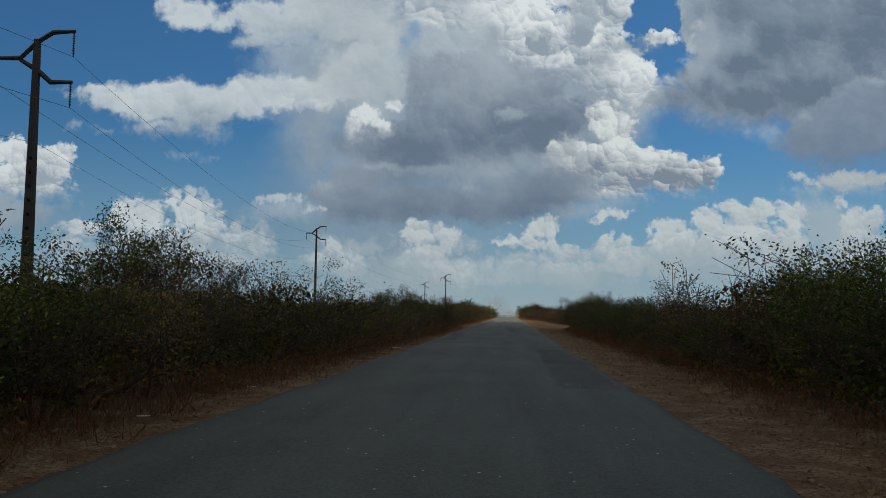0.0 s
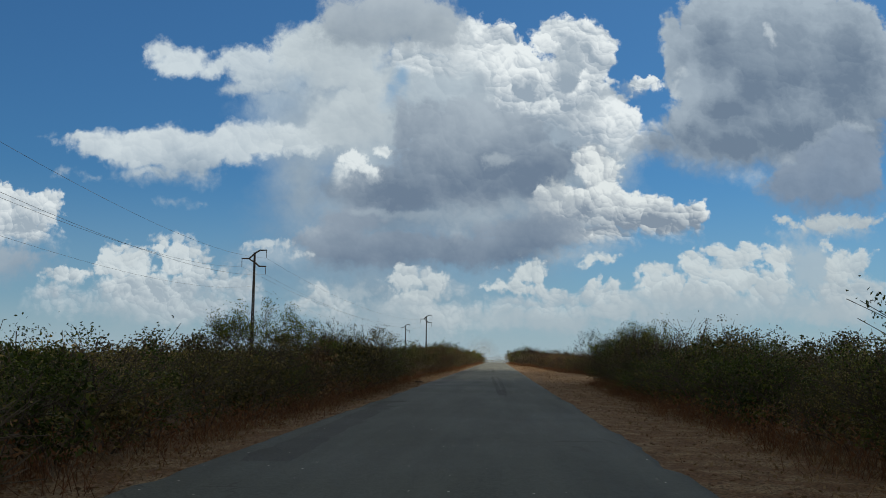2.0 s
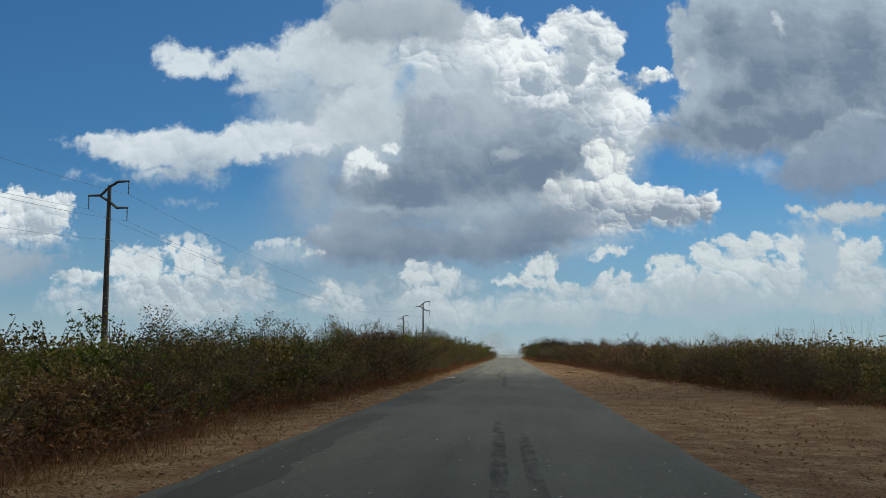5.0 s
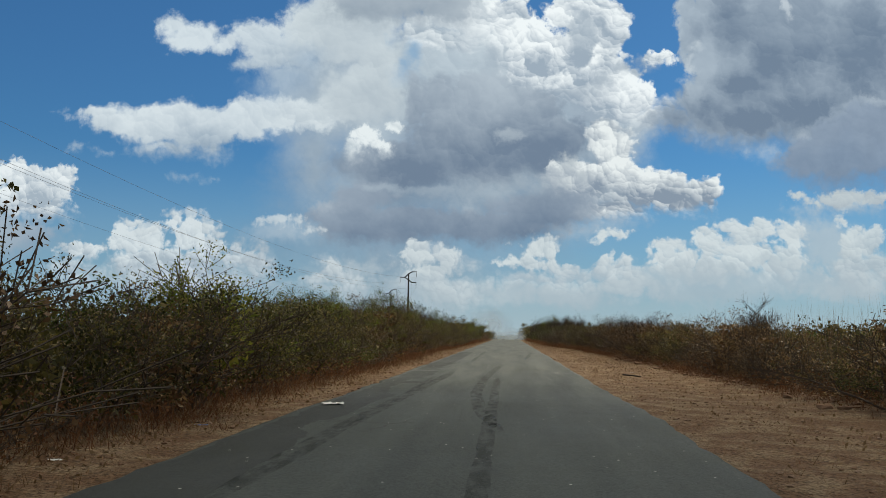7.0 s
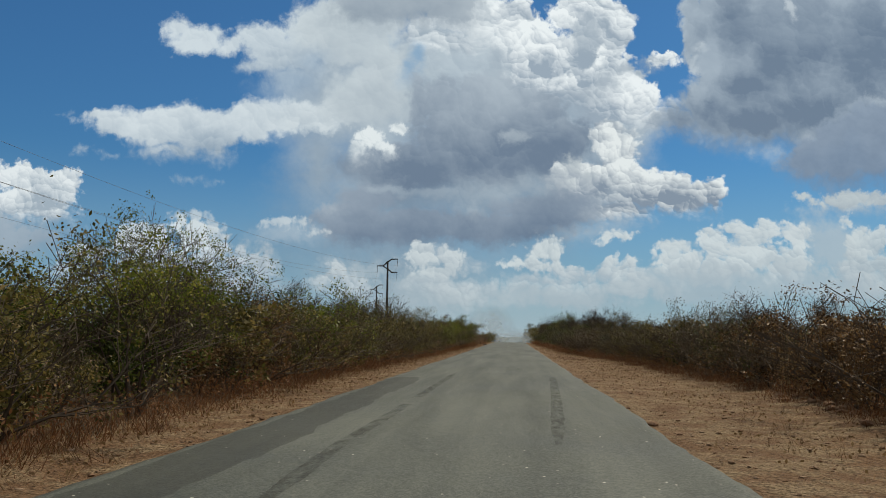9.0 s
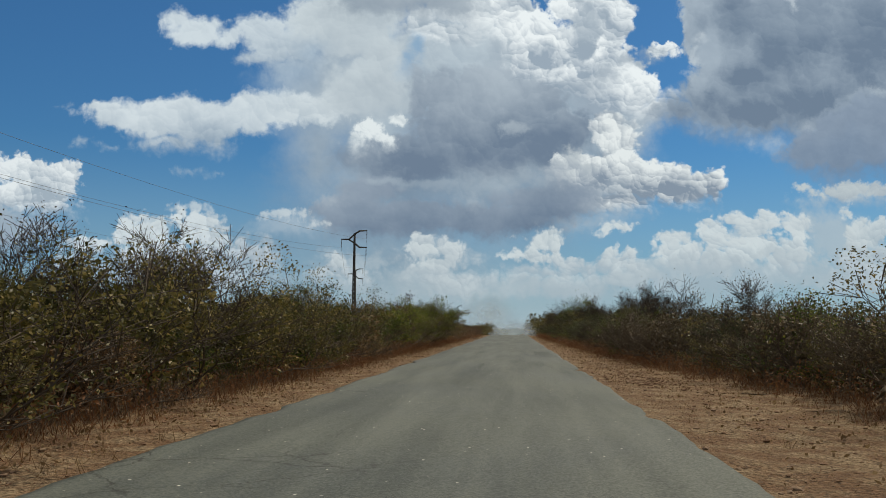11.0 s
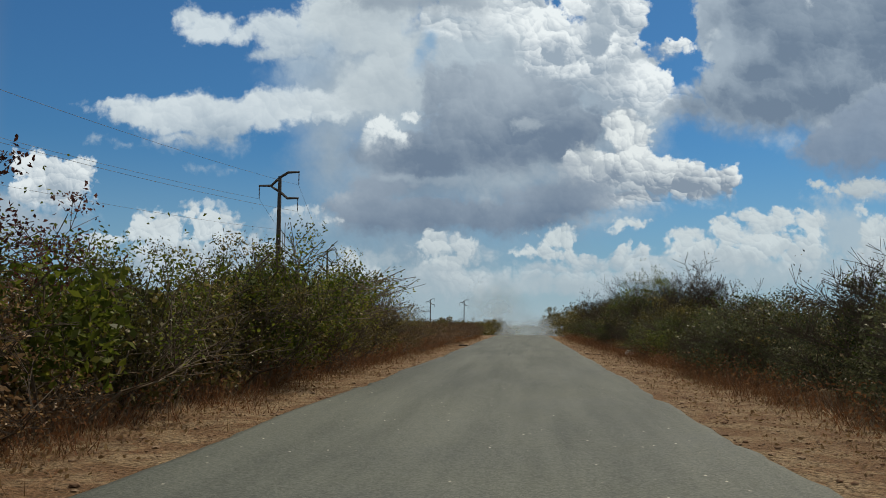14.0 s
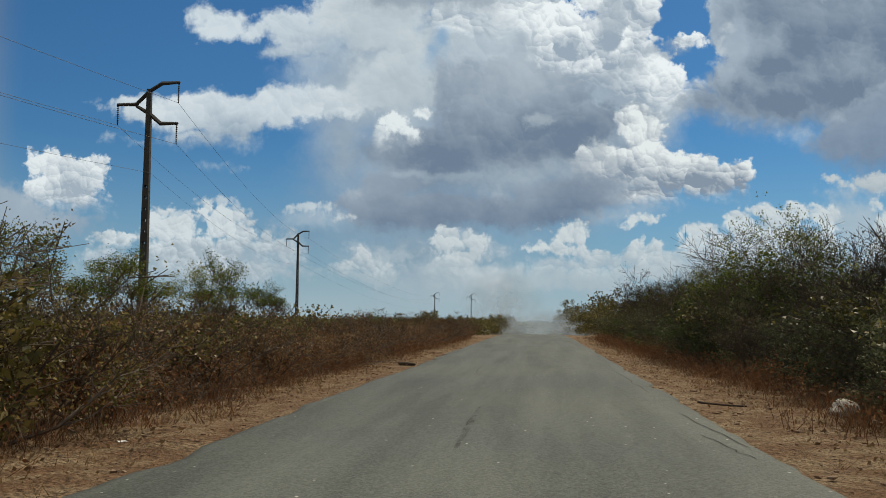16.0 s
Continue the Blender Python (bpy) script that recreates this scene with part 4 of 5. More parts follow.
def thicket(side, seed):
    rng = np.random.default_rng(seed)
    foot, tops = (LEFT_FOOT, LEFT_TOP) if side < 0 else (RIGHT_FOOT, RIGHT_TOP)
    y = 4.0
    while y < 345:
        fx, h = at_table(foot, y), at_table(tops, y)
        if side < 0 and 168.5 < y < 176.0:      # a clearing before two trees
            y += 1.0
            continue
        if side > 0 and TRACK[0] < y < TRACK[1]:
            # the track's mouth: shrubs only far back beside it
            y += 1.5
            continue
        r = 0.5 + 0.75 * noise.noise((side * 20.0, y * 0.17, 1.0)) + rng.normal() * 0.16
        kind = prevailing(side, y, min(max(r, 0.0), 0.999))
        kind.place(rng, fx + side * (rng.uniform(0.7, 1.3) + (0.7 if kind is dusky else 0.0)), y, min(h, 3.0) * (rng.uniform(0.72, 1.1) if rng.uniform() < 0.8 else rng.uniform(0.45, 0.7)))
        y += rng.uniform(1.4, 2.05) if y < 290 else rng.uniform(1.9, 2.6)
    y = 2.0
    while y < 345:
        fx, h = at_table(foot, y), at_table(tops, y)
        if not (side > 0 and TRACK[0] - 1 < y < TRACK[1] + 1.5):
            r = rng.uniform()
            k = back if r < 0.9 else twiggy
            k.place(rng, fx + side * (2.7 + rng.normal() * 0.4), y, min(h, 3.6) * rng.uniform(0.7, 1.04))
        y += rng.uniform(1.9, 2.7)


def deep_thicket():
    """Scrub behind the first two rows, too dense to count."""
    rng = np.random.default_rng(15)
    for mat in (OLIVE, GREEN, DULL):
        c = []
        for side in (-1, 1):
            foot, tops = (LEFT_FOOT, LEFT_TOP) if side < 0 else (RIGHT_FOOT, RIGHT_TOP)
            for _ in range(150):
                y = rng.uniform(2, 348)
                if side > 0 and TRACK[0] - 1.5 < y < TRACK[1] + 2:
                    continue
                h = min(at_table(tops, y), 3.6) * rng.uniform(0.55, 0.98)
                x = at_table(foot, y) + side * rng.uniform(4.2, 10.5)
                for _ in range(7):
                    r = rng.uniform(0.3, 0.6)
                    ball = rng.normal(size=(90, 3))
                    ball *= (rng.uniform(0, 1, 90) ** 0.4 / np.linalg.norm(ball, axis=1))[:, None] * r
                    c.append(ball + (x + rng.normal() * 0.7, y + rng.normal() * 0.7, road_z(y) + (h - r) * rng.uniform(0.35, 1.0)))
        ob = new("deep_thicket", leaves_mesh("deep_thicket", np.concatenate(c), rng, 0.10, 0.06, mat, 0.2, corners=3))
        tagged(ob, "dense scrub behind the roadside shrubs", "thicket", kind="stuff")


thicket(-1, 5)
thicket(1, 6)
deep_thicket()

# trees that stand out above the thicket: kind, x, y, height
_rng = np.random.default_rng(77)
for kind, x, y, h in ((tall, -7.2, 18.5, 3.3), (bare, -8.5, 23.0, 3.3), (bare, -9.0, 30.0, 3.0), (tall, -7.8, 62.0, 3.0), (tall, -6.8, 66.0, 3.4), (bare, -8.0, 77.0, 3.4), (tall, -8.2, 84.0, 3.2),
                      (tall, -8.0, 129.0, 2.8), (tall, -7.0, 152.0, 3.7), (tall, -7.4, 157.0, 3.8), (tall, -7.0, 164.0, 3.7), (tall, -5.8, 171.2, 3.6), (round_tree, -7.2, 175.2, 3.75), (tall, -7.6, 170.2, 3.4), (tall, -7.4, 179.0, 4.1),
                      (bare, -9.5, 199.0, 4.6), (bare, -8.5, 206.0, 4.2), (bare, -7.6, 212.5, 4.5), (tall, -7.5, 217.0, 3.3), (tall, -7.2, 250.5, 3.2), (bare, -8.0, 247.0, 3.1), (tall, -6.8, 257.5, 3.9), (tall, -7.0, 261.0, 3.5), (tall, -7.6, 265.0, 3.2),
                      (pale, -9.6, 281.5, 3.2), (pale, -11.2, 288.0, 3.5), (pale, -10.3, 293.7, 3.7), (pale, -13.2, 300.5, 3.8), (pale, -15.5, 297.0, 4.0), (tall, -15.0, 306.0, 3.4), (tall, -17.0, 322.0, 4.0),
                      (round_tree, -7.6, 270.5, 2.9), (round_tree, -7.8, 152.5, 3.2), (tall, -6.9, 147.0, 3.1), (round_tree, -7.8, 225.0, 3.0), (round_tree, -9.5, 183.0, 4.7), (round_tree, -8.4, 218.5, 3.1), (round_tree, -8.8, 168.0, 3.9), (round_tree, -9.0, 206.0, 3.6), (round_tree, -8.6, 163.0, 3.7), (bare, -11.5, 187.0, 4.1), (bare, -10.5, 216.0, 4.6), (maroon, -7.2, 244.3, 3.1), (maroon, -7.4, 247.6, 2.8), (round_tree, -8.4, 253.0, 3.3), (bare, 8.3, 219.5, 3.7),
                      (tall, 8.5, 22.0, 3.7), (bare, 9.0, 26.0, 3.6), (tall, 8.2, 80.0, 3.9), (tall, 8.8, 83.0, 4.1), (tall, 8.0, 85.0, 3.7), (bare, 9.8, 152.0, 3.0), (bare, 11.0, 186.0, 3.4),
                      (bare, 9.5, 190.0, 3.3), (bare, 8.4, 236.0, 4.2), (bare, 8.0, 239.5, 4.4), (bare, 8.8, 246.0, 4.3), (bare, 8.4, 254.0, 4.6), (bare, 8.5, 277.7, 4.7),
                      (round_tree, 8.0, 290.5, 5.6), (round_tree, 8.6, 295.5, 5.7), (round_tree, 8.6, 302.0, 5.3), (bare, 7.9, 283.0, 4.4), (bare, 7.4, 318.0, 4.8), (round_tree, 9.0, 323.0, 4.8), (round_tree, 9.4, 336.0, 4.8)):
    kind.place(_rng, x, y, h * 1.1)
_y = 262.0
while _y < 345:         # taller wood on the east side towards the crest
    (round_tree if _rng.uniform() < 0.6 else dusky).place(_rng, at_table(RIGHT_FOOT, _y) + _rng.uniform(2.2, 5.0), _y, at_table(RIGHT_TOP, _y) * _rng.uniform(0.7, 0.98))
    _y += _rng.uniform(2.2, 3.6)

for _kind in (green, fresh, olive, brown, twiggy, dusky, tall, round_tree, bare, pale, back, maroon):      # patterns that found no place
    for _root, _done in zip(_kind.roots, _kind.used):
        if not _done:
            for _ob in (*_root.children_recursive, _root):
                bpy.data.objects.remove(_ob)


# far woods past the crest and behind the thicket: too many to count
def far_woods():
    rng = np.random.default_rng(9)
    c = []
    for side in (-1, 1):
        for _ in range(330):
            y = rng.uniform(342, 600)
            h = (2.2 if side < 0 else 4.4) * rng.uniform(0.7, 1.15) + np.clip((y - 385) / 50, 0, 1) * 2.2
            x = side * (5.4 + rng.exponential(6.0) - np.clip((y - 380) / 60, 0, 1) * 1.2) + (0.0 if side < 0 else 0.6)
            for _ in range(4):
                r = rng.uniform(0.4, 0.75)
                ball = rng.normal(size=(70, 3))
                ball *= (rng.uniform(0, 1, 70) ** 0.4 / np.linalg.norm(ball, axis=1))[:, None] * r
                c.append(ball + (x + rng.normal() * 0.6, y + rng.normal() * 0.6, road_z(y) + (h - r) * rng.uniform(0.15, 1.0)))
    near = np.concatenate(c)
    near = near[np.abs(near[:, 0]) > 4.2]
    ob = new("far_woods", leaves_mesh("far_woods", near, rng, 0.19, 0.11, OLIVE, 0.2, corners=3))
    tagged(ob, "distant scrub woods along the road past the crest", "woods", kind="stuff")
    c = []
    for _ in range(2600):
        side = rng.choice((-1, 1))
        y = rng.uniform(20, 560)
        x = side * (17 + rng.exponential(38.0))
        h = 2.4 * rng.uniform(0.6, 1.15)
        if side > 0 and 88 < y < 108 and x < 60:
            continue
        c.append(np.clip(rng.normal(size=(120, 3)), -1.9, 1.9) * (1.3, 1.3, 0.22 * h) + (x, y, road_z(y) + 0.5 * h))
    ob = new("scrub", leaves_mesh("scrub", np.concatenate(c), rng, 0.24, 0.17, OLIVE, 0.2, corners=3))
    tagged(ob, "wide plain of low scrub behind the roadside thicket", "scrub", kind="stuff")
    c = []
    for _ in range(700):
        y = rng.uniform(640, 1500)
        x = rng.normal() * 420
        if abs(x) < 14 + 0.01 * y:
            continue
        c.append(rng.normal(size=(40, 3)) * (6, 6, 1.6) + (x, y, road_z(y) + 3.0))
    ob = new("distant_trees", leaves_mesh("distant_trees", np.concatenate(c), rng, 3.0, 2.0, OLIVE, 0.2))
    tagged(ob, "hazy tree line far off on the plain", "trees", kind="stuff")


far_woods()


# dry grass, weeds and fallen leaves on the verges
def blades(name, centres, rng, height, mat, lean=0.45, width=0.012):
    n = len(centres)
    c = np.asarray(centres)
    h = height * rng.uniform(0.45, 1.3, n)
    d = rng.normal(size=(n, 3)) * lean
    d[:, 2] = 1.0
    tip = c + d * h[:, None]
    a = rng.uniform(0, 2 * math.pi, n)
    s = np.stack((np.cos(a), np.sin(a), np.zeros(n)), 1) * width
    v = np.stack((c - s, c + s, tip), 1)
    me = bpy.data.meshes.new(name)
    me.vertices.add(3 * n)
    me.vertices.foreach_set("co", v.ravel())
    me.loops.add(3 * n)
    me.loops.foreach_set("vertex_index", np.arange(3 * n))
    me.polygons.add(n)
    me.polygons.foreach_set("loop_start", np.arange(0, 3 * n, 3))
    me.materials.append(mat)
    me.update(calc_edges=True)
    me.validate()
    return me


def ground_at(x, y):
    return road_z(y) - 0.06 + noise.noise((x * 0.7, y * 0.7, 0)) * 0.05 - 0.02 * min(max(abs(x) - 3, 0), 3)


def verges():
    rng = np.random.default_rng(31)
    grass, weed, stalks, litter, under, straw = [], [], [], [], [], []
    for side in (-1, 1):
        foot = LEFT_FOOT if side < 0 else RIGHT_FOOT
        for _ in range(5200):
            y = rng.uniform(6, 335)
            fx = at_table(foot, y)
            if side > 0 and TRACK[0] - 1 < y < TRACK[1] + 1:
                continue
            k = noise.noise((side * 5.0, y * 0.12, 2.0))
            x = fx + side * rng.normal() * 0.45 + side * 0.35
            n = int(rng.integers(7, 15))
            q = rng.normal(size=(n, 3)) * (0.16, 0.16, 0) + (x, y, ground_at(x, y))
            (weed if rng.uniform() + 0.5 * k > 0.45 else grass).append(q)
        for _ in range(1500):
            y = rng.uniform(6, 335)
            edge, fx = road_edge(y, side), at_table(foot, y)
            x = edge + (fx - edge) * rng.uniform(0.08, 1.0)
            if noise.noise((x * 0.5, y * 0.3, 6.0)) < 0.12:
                continue
            q = rng.normal(size=(6, 3)) * (0.07, 0.07, 0) + (x, y, ground_at(x, y))
            grass.append(q * (1, 1, 1))
        for _ in range(2300):
            y = rng.uniform(6, 335)
            if side > 0 and TRACK[0] - 1 < y < TRACK[1] + 1:
                continue
            x = at_table(foot, y) + side * (0.45 + rng.normal() * 0.5)
            h = 0.22 + 0.28 * max(0.0, noise.noise((side * 9.0, y * 0.2, 5.0)) + 0.4)
            q = np.clip(rng.normal(size=(16, 3)), -2, 2) * (0.22, 0.22, h * 0.55) + (x, y, ground_at(x, y) + h)
            under.append(q)
        if side < 0:        # high russet weeds before the crest
            for _ in range(620):
                y = rng.uniform(268, 345)
                x = at_table(foot, y) - rng.uniform(0.0, 2.4)
                h = rng.uniform(0.35, 0.8)
                under.append(np.clip(rng.normal(size=(34, 3)), -2, 2) * (0.24, 0.24, h * 0.45) + (x, y, road_z(y) - 0.05 + h))
        for _ in range(15000):
            y = rng.uniform(6, 320)
            edge, fx = road_edge(y, side), at_table(foot, y)
            x = edge + (fx - edge) * rng.beta(2.2, 1.3) + side * 0.2
            litter.append((x, y, ground_at(x, y) + 0.012))
        for _ in range(30000):
            y = rng.uniform(6, 330)
            edge, fx = road_edge(y, side), at_table(foot, y)
            x = edge + (fx - edge) * rng.beta(1.7, 1.1) + side * 0.15
            straw.append((x, y, ground_at(x, y) + 0.008))
    for y0, y1, n in ((108, 205, 1500),):
        for _ in range(n):
            y = rng.uniform(y0, y1)
            x = at_table(RIGHT_FOOT, y) + rng.uniform(0.4, 4.0)
            stalks.append(rng.normal(size=(4, 3)) * (0.1, 0.1, 0) + (x, y, road_z(y)))
    tagged(new("dry_grass", blades("dry_grass", np.concatenate(grass), rng, 0.17, STRAW, 0.7, 0.005)), "short straw-coloured dry grass on the verges", "grass", kind="stuff")
    tagged(new("dry_weeds", blades("dry_weeds", np.concatenate(weed), rng, 0.42, RUSSET, 0.55, 0.006)), "reddish-brown dry weeds at the thicket's foot", "weeds", kind="stuff")
    flat = np.array(straw)
    d = rng.normal(size=(len(flat), 3)) * (0.11, 0.11, 0.02)
    side_way = np.stack((-d[:, 1], d[:, 0], np.zeros(len(flat))), 1)
    side_way *= 0.006 / (np.linalg.norm(side_way, axis=1)[:, None] + 1e-6)
    tri = np.stack((flat - side_way, flat + side_way, flat + d + (0, 0, 0.02)), 1).reshape(-1, 3)
    me = mesh_of("straw_litter", tri.tolist(), np.arange(len(tri)).reshape(-1, 3).tolist(), RUSSET)
    tagged(new("straw_litter", me), "straw and twigs strewn flat over the verges", "litter", kind="stuff")
    low = np.concatenate(under)
    low[:, 2] = np.maximum(low[:, 2], -0.05)
    tagged(new("undergrowth", leaves_mesh("undergrowth", low, rng, 0.085, 0.032, RUSSET, 0.2)), "tangled russet dry undergrowth at the thicket's foot", "undergrowth", kind="stuff")
    dead = []
    for side, y0, y1, n in ((-1, 12, 190, 900), (-1, 190, 300, 1500), (1, 12, 300, 1300)):
        for _ in range(n):
            y = rng.uniform(y0, y1)
            x = at_table(LEFT_FOOT if side < 0 else RIGHT_FOOT, y) + side * (0.25 + abs(rng.normal()) * 0.5)
            dead.append(rng.normal(size=(5, 3)) * (0.15, 0.15, 0) + (x, y, ground_at(x, y)))
    tagged(new("dead_stems", blades("dead_stems", np.concatenate(dead), rng, 0.55, PALE_BARK, 0.6, 0.006)), "pale tangled dead stems at the thicket's foot", "dead stems", kind="stuff")
    tagged(new("tall_grass", blades("tall_grass", np.concatenate(stalks), rng, 2.1, STRAW, 0.14, 0.006)), "tall dry grass stalks among the shrubs", "grass", kind="stuff")
    tagged(new("fallen_leaves", leaves_mesh("fallen_leaves", np.array(litter), rng, 0.075, 0.04, STRAW, 0.0, 0.1)), "fallen dry leaves strewn over the verges", "leaves", kind="stuff")


verges()


def rocks(name, places, rng, mat, label, category):
    v, f = [], []
    ico = bmesh.new()
    bmesh.ops.create_icosphere(ico, subdivisions=1, radius=1)
    shape = [tuple(q.co) for q in ico.verts]
    tri = [tuple(q.index for q in t.verts) for t in ico.faces]
    ico.free()
    for x, y, z, r in places:
        b, a = len(v), rng.uniform(0, 6.28)
        for p in shape:
            k = r * rng.uniform(0.7, 1.2)
            px, py = p[0] * math.cos(a) - p[1] * math.sin(a), p[0] * math.sin(a) + p[1] * math.cos(a)
            v.append((x + px * k + rng.normal() * r * 0.2, y + py * k, z + p[2] * k * 0.5))
        f += [tuple(b + i for i in t) for t in tri]
    return tagged(new(name, mesh_of(name, v, f, mat)), label, category, kind="stuff")


def gravel():
    rng = np.random.default_rng(41)
    st, cl = [], []
    for _ in range(9500):
        y = rng.uniform(6, 310)
        side = 1 if rng.uniform() < 0.68 else -1
        edge, fx = road_edge(y, side), at_table(RIGHT_FOOT if side > 0 else LEFT_FOOT, y)
        x = edge + (fx - edge) * rng.beta(1.1, 1.6)
        r = 0.012 + rng.exponential(0.013)
        (st if rng.uniform() < 0.5 else cl).append((x, y, ground_at(x, y) + r * 0.2, min(r, 0.05)))
    for _ in range(420):     # heap of broken clods by the road
        y, x = rng.normal() * 2.6 + 215, 4.4 + rng.normal() * 0.5
        r = 0.015 + rng.exponential(0.016)
        cl.append((x, y, ground_at(x, y) + r * 0.3, min(r, 0.05)))
    for _ in range(1500):     # ridge of pushed-up earth at the thicket's foot
        y = rng.uniform(112, 180)
        x = at_table(RIGHT_FOOT, y) + rng.normal() * 0.28 + 0.1
        r = 0.03 + rng.exponential(0.035)
        cl.append((x, y, ground_at(x, y) + r * 0.5, min(r, 0.15)))
    rocks("gravel", st, rng, STONE, "loose pale stones on the verges", "gravel")
    rocks("earth_clods", cl, rng, CLOD, "crumbled reddish earth clods on the verges", "clods")


gravel()


# ---------------------------------------------------------------- power line
def insulator(root, x, z, length):
    b = Build()
    pts, rad = [(x, 0, z)], [0.02]
    n = 9
    for i in range(n):
        zz = z - 0.08 - (length - 0.16) * i / n
        pts += [(x, 0, zz), (x, 0, zz - 0.02), (x, 0, zz - 0.06)]
        rad += [0.025, 0.075, 0.025]
    pts.append((x, 0, z - length))
    rad.append(0.03)
    b.tube(pts, rad, 8, True)
    return part("insulator", b.mesh("insulator", PORCELAIN, True), root, "dark hanging insulator string")


def power_pole(x, y, base, top, turn=0.0, holes=True):
    """A tapered concrete pole with windows in its shaft and three bent arms; top: the height of its upper arm's tip."""
    root = new("power_pole")
    tagged(root, "weathered concrete power pole with three bent arms", "power pole", "poles of the power line")
    h = top - base
    shaft_top = h - 0.35

    def half(z):
        return 0.245 - 0.12 * z / shaft_top, 0.17 - 0.07 * z / shaft_top

    def seg(b, z0, z1, k0, k1):
        (w0, d0), (w1, d1) = half(z0), half(z1)
        b.prism(z0, z1, (w0 * k0, w0 * k1, -d0, d0), (w1 * k0, w1 * k1, -d1, d1))
    b = Build()
    zs = [2.2 + 0.62 * i for i in range(int((h * 0.66 - 2.2) / 0.62))] if holes else []
    last = -0.6
    for z in zs:
        seg(b, last, z, -1, 1)
        seg(b, z, z + 0.15, -1, -0.36)
        seg(b, z, z + 0.15, 0.36, 1)
        last = z + 0.15
    seg(b, last, shaft_top, -1, 1)
    part("shaft", b.mesh("shaft", CONCRETE), root)
    # upper arm: level to the west, up across the shaft's head, level to the east; lower arm: from the same root down and out
    for pts in ([(-1.85, 0, h - 1.2), (-0.75, 0, h - 1.2), (0.0, 0, h - 0.48), (0.72, 0, h - 0.04), (1.75, 0, h)],
                [(-0.75, 0, h - 1.28), (0.05, 0, h - 1.75), (0.7, 0, h - 2.3), (1.7, 0, h - 2.3)]):
        b = Build()
        b.tube(pts, [0.085] + [0.12] * (len(pts) - 2) + [0.075], 4, True)
        part("arm", b.mesh("arm", CONCRETE), root)
    for ix, iz in ((-1.8, h - 1.2), (1.68, h), (1.62, h - 2.3)):
        insulator(root, ix, iz, 1.15)
    root.matrix_basis = pose(x, y, base, 0, 0, turn)
    m = root.matrix_basis
    return [m @ Vector((ix, 0, iz - 1.15)) for ix, iz in ((-1.8, h - 1.2), (1.68, h), (1.62, h - 2.3), (0.2, h - 3.9))]


POLES = [(-31.0, -75.0, 0.0, 14.6), (-20.5, 38.6, 0.0, 13.6), (-33.5, 159.0, 0.2, 16.2), (-21.0, 311.5, 0.0, 14.3), (-36.3, 400.0, -0.6, 14.6), (-24.5, 600.0, -5.0, 10.7), (-38.5, 604.0, -5.0, 11.1)]
hung = [power_pole(x, y, b, t, 0, True) for x, y, b, t in POLES]


def span(a, b, sag):
    root = new("power_line")
    tagged(root, "four thin aluminium wires hung between two poles", "power line", "spans of the power line")
    for k, (p, q) in enumerate(zip(a, b)):
        thick = 0.011 if k < 3 else 0.008
        w = Build()
        n = 24
        pts = [p.lerp(q, i / n) - Vector((0, 0, 4 * sag * (i / n) * (1 - i / n))) for i in range(n + 1)]
        w.tube(pts, [thick] * len(pts), 4)
        part("wire", w.mesh("wire", WIRE, True), root)


for (a, b), sag in (((0, 1), 1.8), ((1, 2), 2.4), ((2, 3), 3.0), ((3, 4), 1.4), ((4, 6), 3.0)):
    span(hung[a], hung[b], sag)


# ---------------------------------------------------------------- small things on the verges
def crumpled(name, x, y, size, mat, label, category, seed):
    rng = np.random.default_rng(seed)
    bm = bmesh.new()
    bmesh.ops.create_grid(bm, x_segments=6, y_segments=5, size=size)
    for v in bm.verts:
        v.co += Vector((rng.normal() * 0.12, rng.normal() * 0.12, abs(rng.normal()) * 0.07)) * size
    me = bpy.data.meshes.new(name)
    bm.to_mesh(me)
    bm.free()
    me.materials.append(mat)
    ob = new(name, me)
    z = max(ground_at(x, y), road_z(y) + 0.02 if abs(x) < 2.9 else -9)
    ob.matrix_basis = pose(x, y, z + 0.004, 0, 0, rng.uniform(0, 180))
    tagged(ob, label, category)


for i, (x, y, s) in enumerate(((-3.75, 35.8, 0.16), (-2.75, 135.3, 0.2), (-4.2, 12.0, 0.1), (-4.1, 16.8, 0.08), (5.4, 44.0, 0.08), (6.4, 120.0, 0.08), (-4.4, 128.0, 0.07), (2.2, 150.5, 0.06), (5.4, 155.0, 0.06), (-4.3, 274.0, 0.06))):
    crumpled("litter_scrap", x, y, s, PAPER, "crumpled white plastic scrap lying by the road", "litter", 100 + i)
crumpled("blue_scrap", -4.2, 132.2, 0.1, BLUE_PLASTIC, "crumpled blue plastic scrap on the dry verge", "litter", 150)


def stick(x0, y0, x1, y1, r, seed, mat=DEADWOOD, label="dark dead branch lying on the verge"):
    rng = np.random.default_rng(seed)
    b = Build()
    n = 6
    pts = []
    for i in range(n + 1):
        k = i / n
        x, y = x0 + (x1 - x0) * k + rng.normal() * r, y0 + (y1 - y0) * k + rng.normal() * r
        pts.append((x, y, max(ground_at(x, y), road_z(y) + 0.015 if abs(x) < 3.0 else -9) + r * 0.8))
    b.tube(pts, [r * (1.1 - 0.5 * i / n) for i in range(n + 1)], 5, True)
    tagged(new("fallen_branch", b.mesh("fallen_branch", mat, True)), label, "branch")


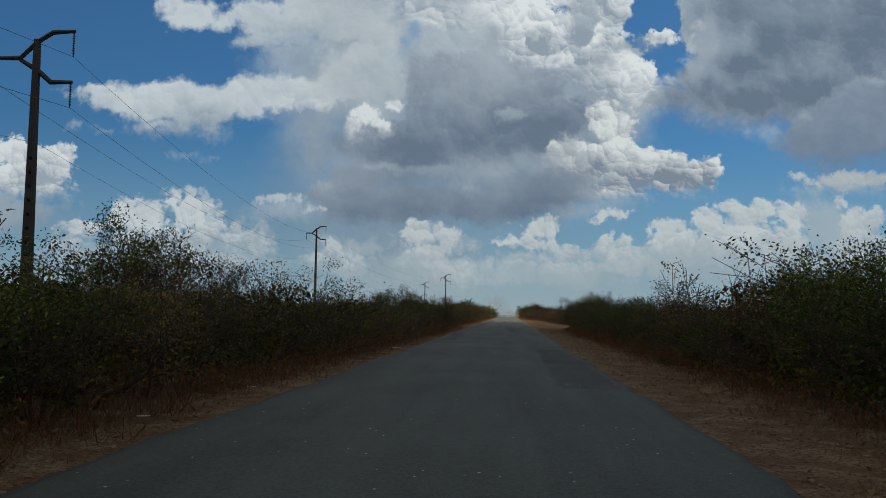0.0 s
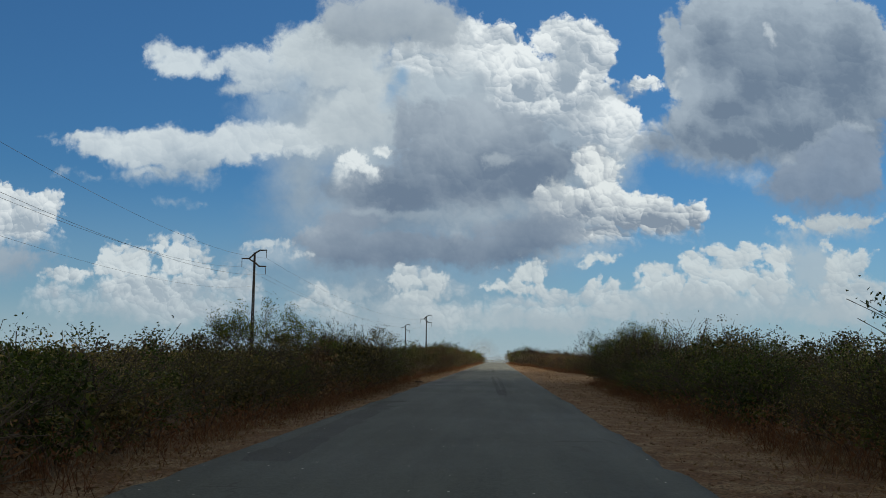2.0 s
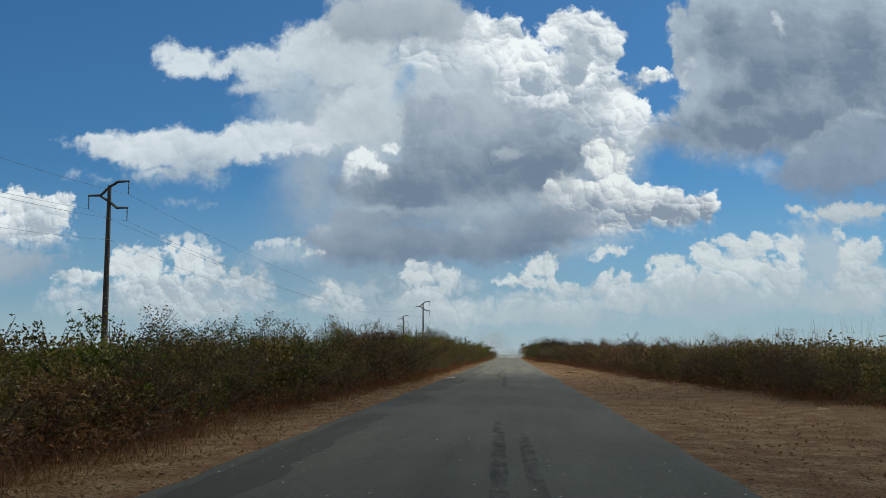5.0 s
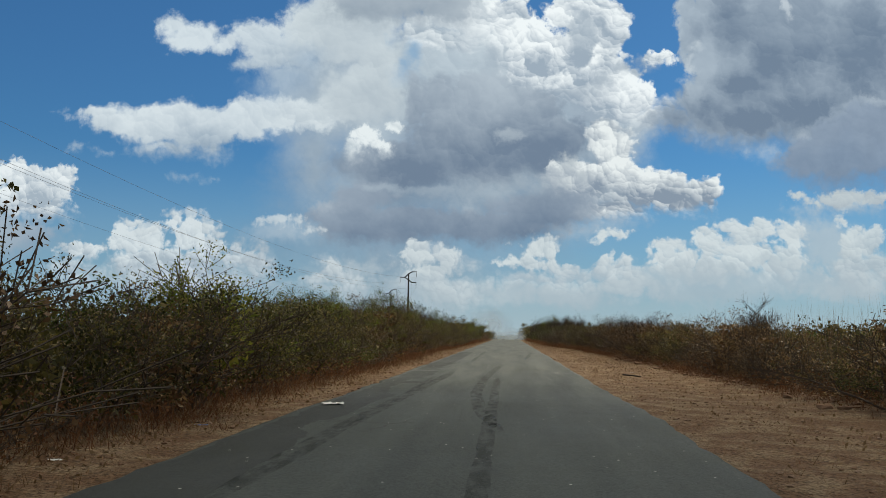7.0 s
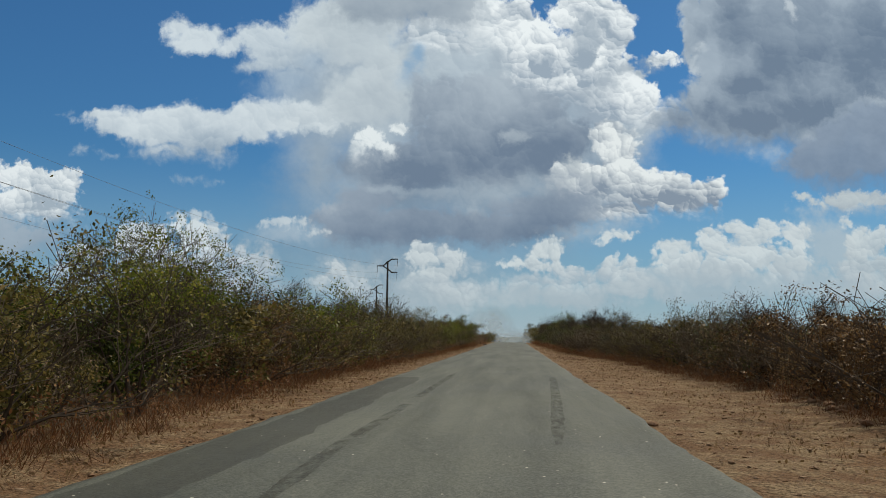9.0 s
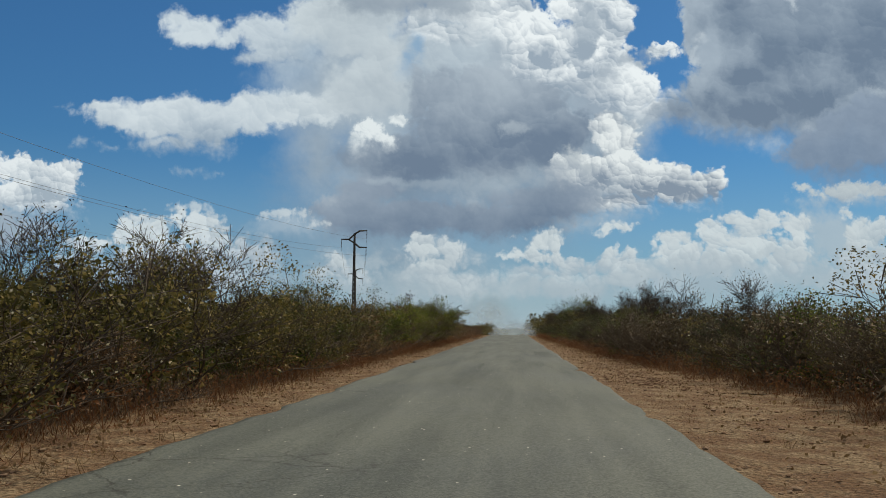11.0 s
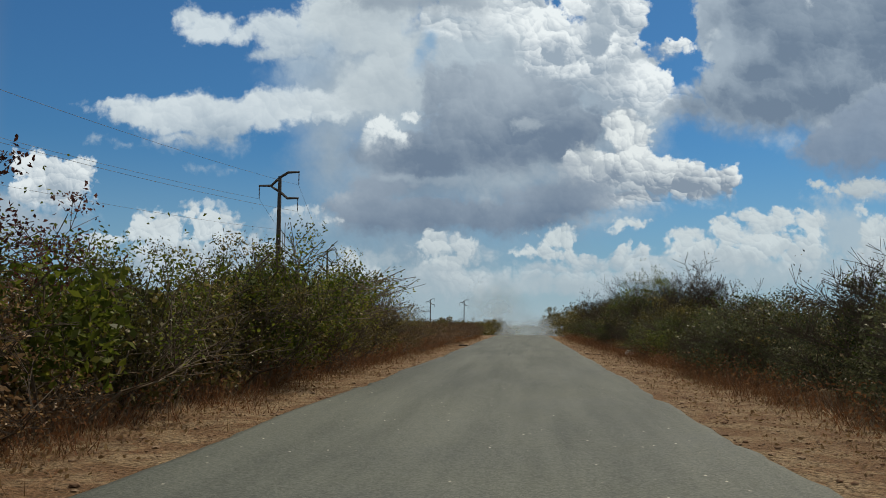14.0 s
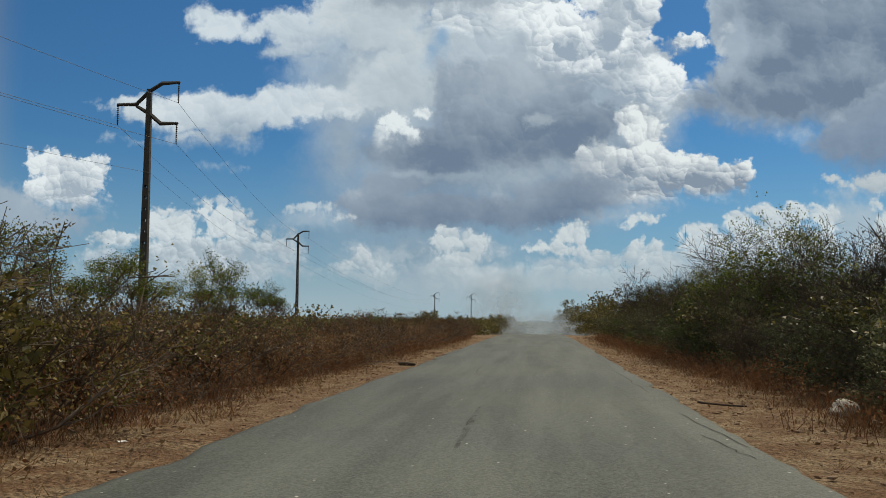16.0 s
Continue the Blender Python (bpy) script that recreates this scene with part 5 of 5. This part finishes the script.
stick(3.35, 280.4, 4.1, 279.9, 0.022, 1)
stick(-3.75, 291.8, -3.2, 291.4, 0.06, 2)
stick(4.65, 152.4, 5.2, 151.1, 0.035, 3)
stick(-4.0, 86.4, -3.6, 86.1, 0.05, 4)
_rng = np.random.default_rng(58)
for i in range(60):
    y, side = _rng.uniform(12, 300), _rng.choice((-1, 1))
    fx = at_table(LEFT_FOOT if side < 0 else RIGHT_FOOT, y)
    x, a, l = fx - side * _rng.uniform(-0.5, 0.7), _rng.uniform(0, 6.28), _rng.uniform(0.25, 0.9)
    stick(x, y, x + math.cos(a) * l, y + math.sin(a) * l, _rng.uniform(0.008, 0.018), 200 + i, PALE_BARK, "pale dry branch fallen on the verge")


def boulder(name, x, y, size, mat, label, seed):
    rng = np.random.default_rng(seed)
    bm = bmesh.new()
    bmesh.ops.create_icosphere(bm, subdivisions=2, radius=1)
    for v in bm.verts:
        k = 1 + 0.35 * noise.noise(v.co * 1.3 + Vector((seed, 0, 0)))
        v.co = Vector((v.co.x * size[0], v.co.y * size[1], v.co.z * size[2])) * k
    me = bpy.data.meshes.new(name)
    bm.to_mesh(me)
    bm.free()
    me.materials.append(mat)
    ob = new(name, me)
    ob.matrix_basis = pose(x, y, ground_at(x, y) + size[2] * 0.45, 0, 0, rng.uniform(0, 180))
    tagged(ob, label, "stone")


boulder("stone", 5.75, 76.4, (0.13, 0.12, 0.10), STONE, "rounded pale stone on the red verge", 3)
boulder("stone", 3.1, 170.8, (0.09, 0.12, 0.05), CLOD, "dark flat stone by the broken asphalt edge", 4)
boulder("stone", 7.9, 106.5, (0.2, 0.16, 0.12), STONE, "rounded pale stone by the dirt track", 5)
boulder("concrete_block", 5.3, 278.7, (0.34, 0.22, 0.17), BLOCK, "broken pale concrete lump half buried in the verge", 8)


# ---------------------------------------------------------------- the unseen cumulus, placed before the sun to shade the road
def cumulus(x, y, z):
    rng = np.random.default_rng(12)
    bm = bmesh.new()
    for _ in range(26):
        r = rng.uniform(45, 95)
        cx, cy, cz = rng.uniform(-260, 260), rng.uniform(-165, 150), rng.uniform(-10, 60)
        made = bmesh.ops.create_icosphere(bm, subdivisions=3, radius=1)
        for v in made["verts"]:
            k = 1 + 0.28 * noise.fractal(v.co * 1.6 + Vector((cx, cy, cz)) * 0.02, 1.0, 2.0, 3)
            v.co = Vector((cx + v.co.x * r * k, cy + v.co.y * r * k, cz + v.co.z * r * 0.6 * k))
    for _ in range(85):         # loose shreds north of it, added to half-shade the next stretch
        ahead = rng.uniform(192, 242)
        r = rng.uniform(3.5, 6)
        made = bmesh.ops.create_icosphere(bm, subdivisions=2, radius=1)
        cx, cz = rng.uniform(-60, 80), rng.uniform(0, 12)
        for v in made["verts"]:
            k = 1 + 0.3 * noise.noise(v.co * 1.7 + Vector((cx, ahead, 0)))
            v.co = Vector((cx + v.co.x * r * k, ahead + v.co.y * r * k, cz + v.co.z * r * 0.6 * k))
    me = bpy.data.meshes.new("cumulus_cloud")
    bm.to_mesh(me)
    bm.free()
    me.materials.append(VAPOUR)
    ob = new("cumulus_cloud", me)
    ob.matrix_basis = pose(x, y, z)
    tagged(ob, "unseen white cumulus cloud placed before the sun to shade the road", "cloud", kind="structure")


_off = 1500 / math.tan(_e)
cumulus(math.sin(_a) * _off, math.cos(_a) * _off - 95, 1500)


# ---------------------------------------------------------------- thin smoke over the road past the crest
def smoke():
    m, N = material("thin_smoke")
    at = N.add("ShaderNodeTexCoord").outputs["Object"]
    out = N.v("LENGTH", N.v("MULTIPLY", at, (1.0, 0.0, 1.0)))
    a = N.m("MULTIPLY", N.ramp(out, 1.0, 0.1, 0.0, 0.46), N.ramp(N.noise(at, 1.6, 4, 0.6), 0.30, 0.65, 0.25, 1.0))
    d = N.add("ShaderNodeBsdfDiffuse", {"Color": (0.60, 0.70, 0.80, 1)})
    t = N.add("ShaderNodeBsdfTransparent")
    glow = N.add("ShaderNodeBsdfTranslucent", {"Color": (0.62, 0.74, 0.86, 1)})
    both = N.add("ShaderNodeMixShader", (0.6, d.outputs[0], glow.outputs[0]))
    mixed = N.add("ShaderNodeMixShader", (a, t.outputs[0], both.outputs[0]))
    N.tree.links.new(mixed.outputs[0], N.add("ShaderNodeOutputMaterial").inputs[0])
    bm = bmesh.new()
    bmesh.ops.create_icosphere(bm, subdivisions=4, radius=1)
    me = bpy.data.meshes.new("smoke_haze")
    bm.to_mesh(me)
    bm.free()
    me.materials.append(m)
    me.polygons.foreach_set("use_smooth", [True] * len(me.polygons))
    for x, y, z, rx, ry, rz in ((0.0, 412, 0.3, 11.0, 4.0, 5.0), (-6.0, 424, 4.0, 9.0, 4.0, 9.5), (6.0, 436, 1.0, 12.0, 4.0, 5.0)):
        ob = new("smoke_haze", me)
        ob.matrix_basis = pose(x, y, z + road_z(y)) @ Matrix.Diagonal((rx, ry, rz, 1))
        tagged(ob, "thin pale smoke drifting over the road past the crest", "smoke", kind="stuff")


smoke()
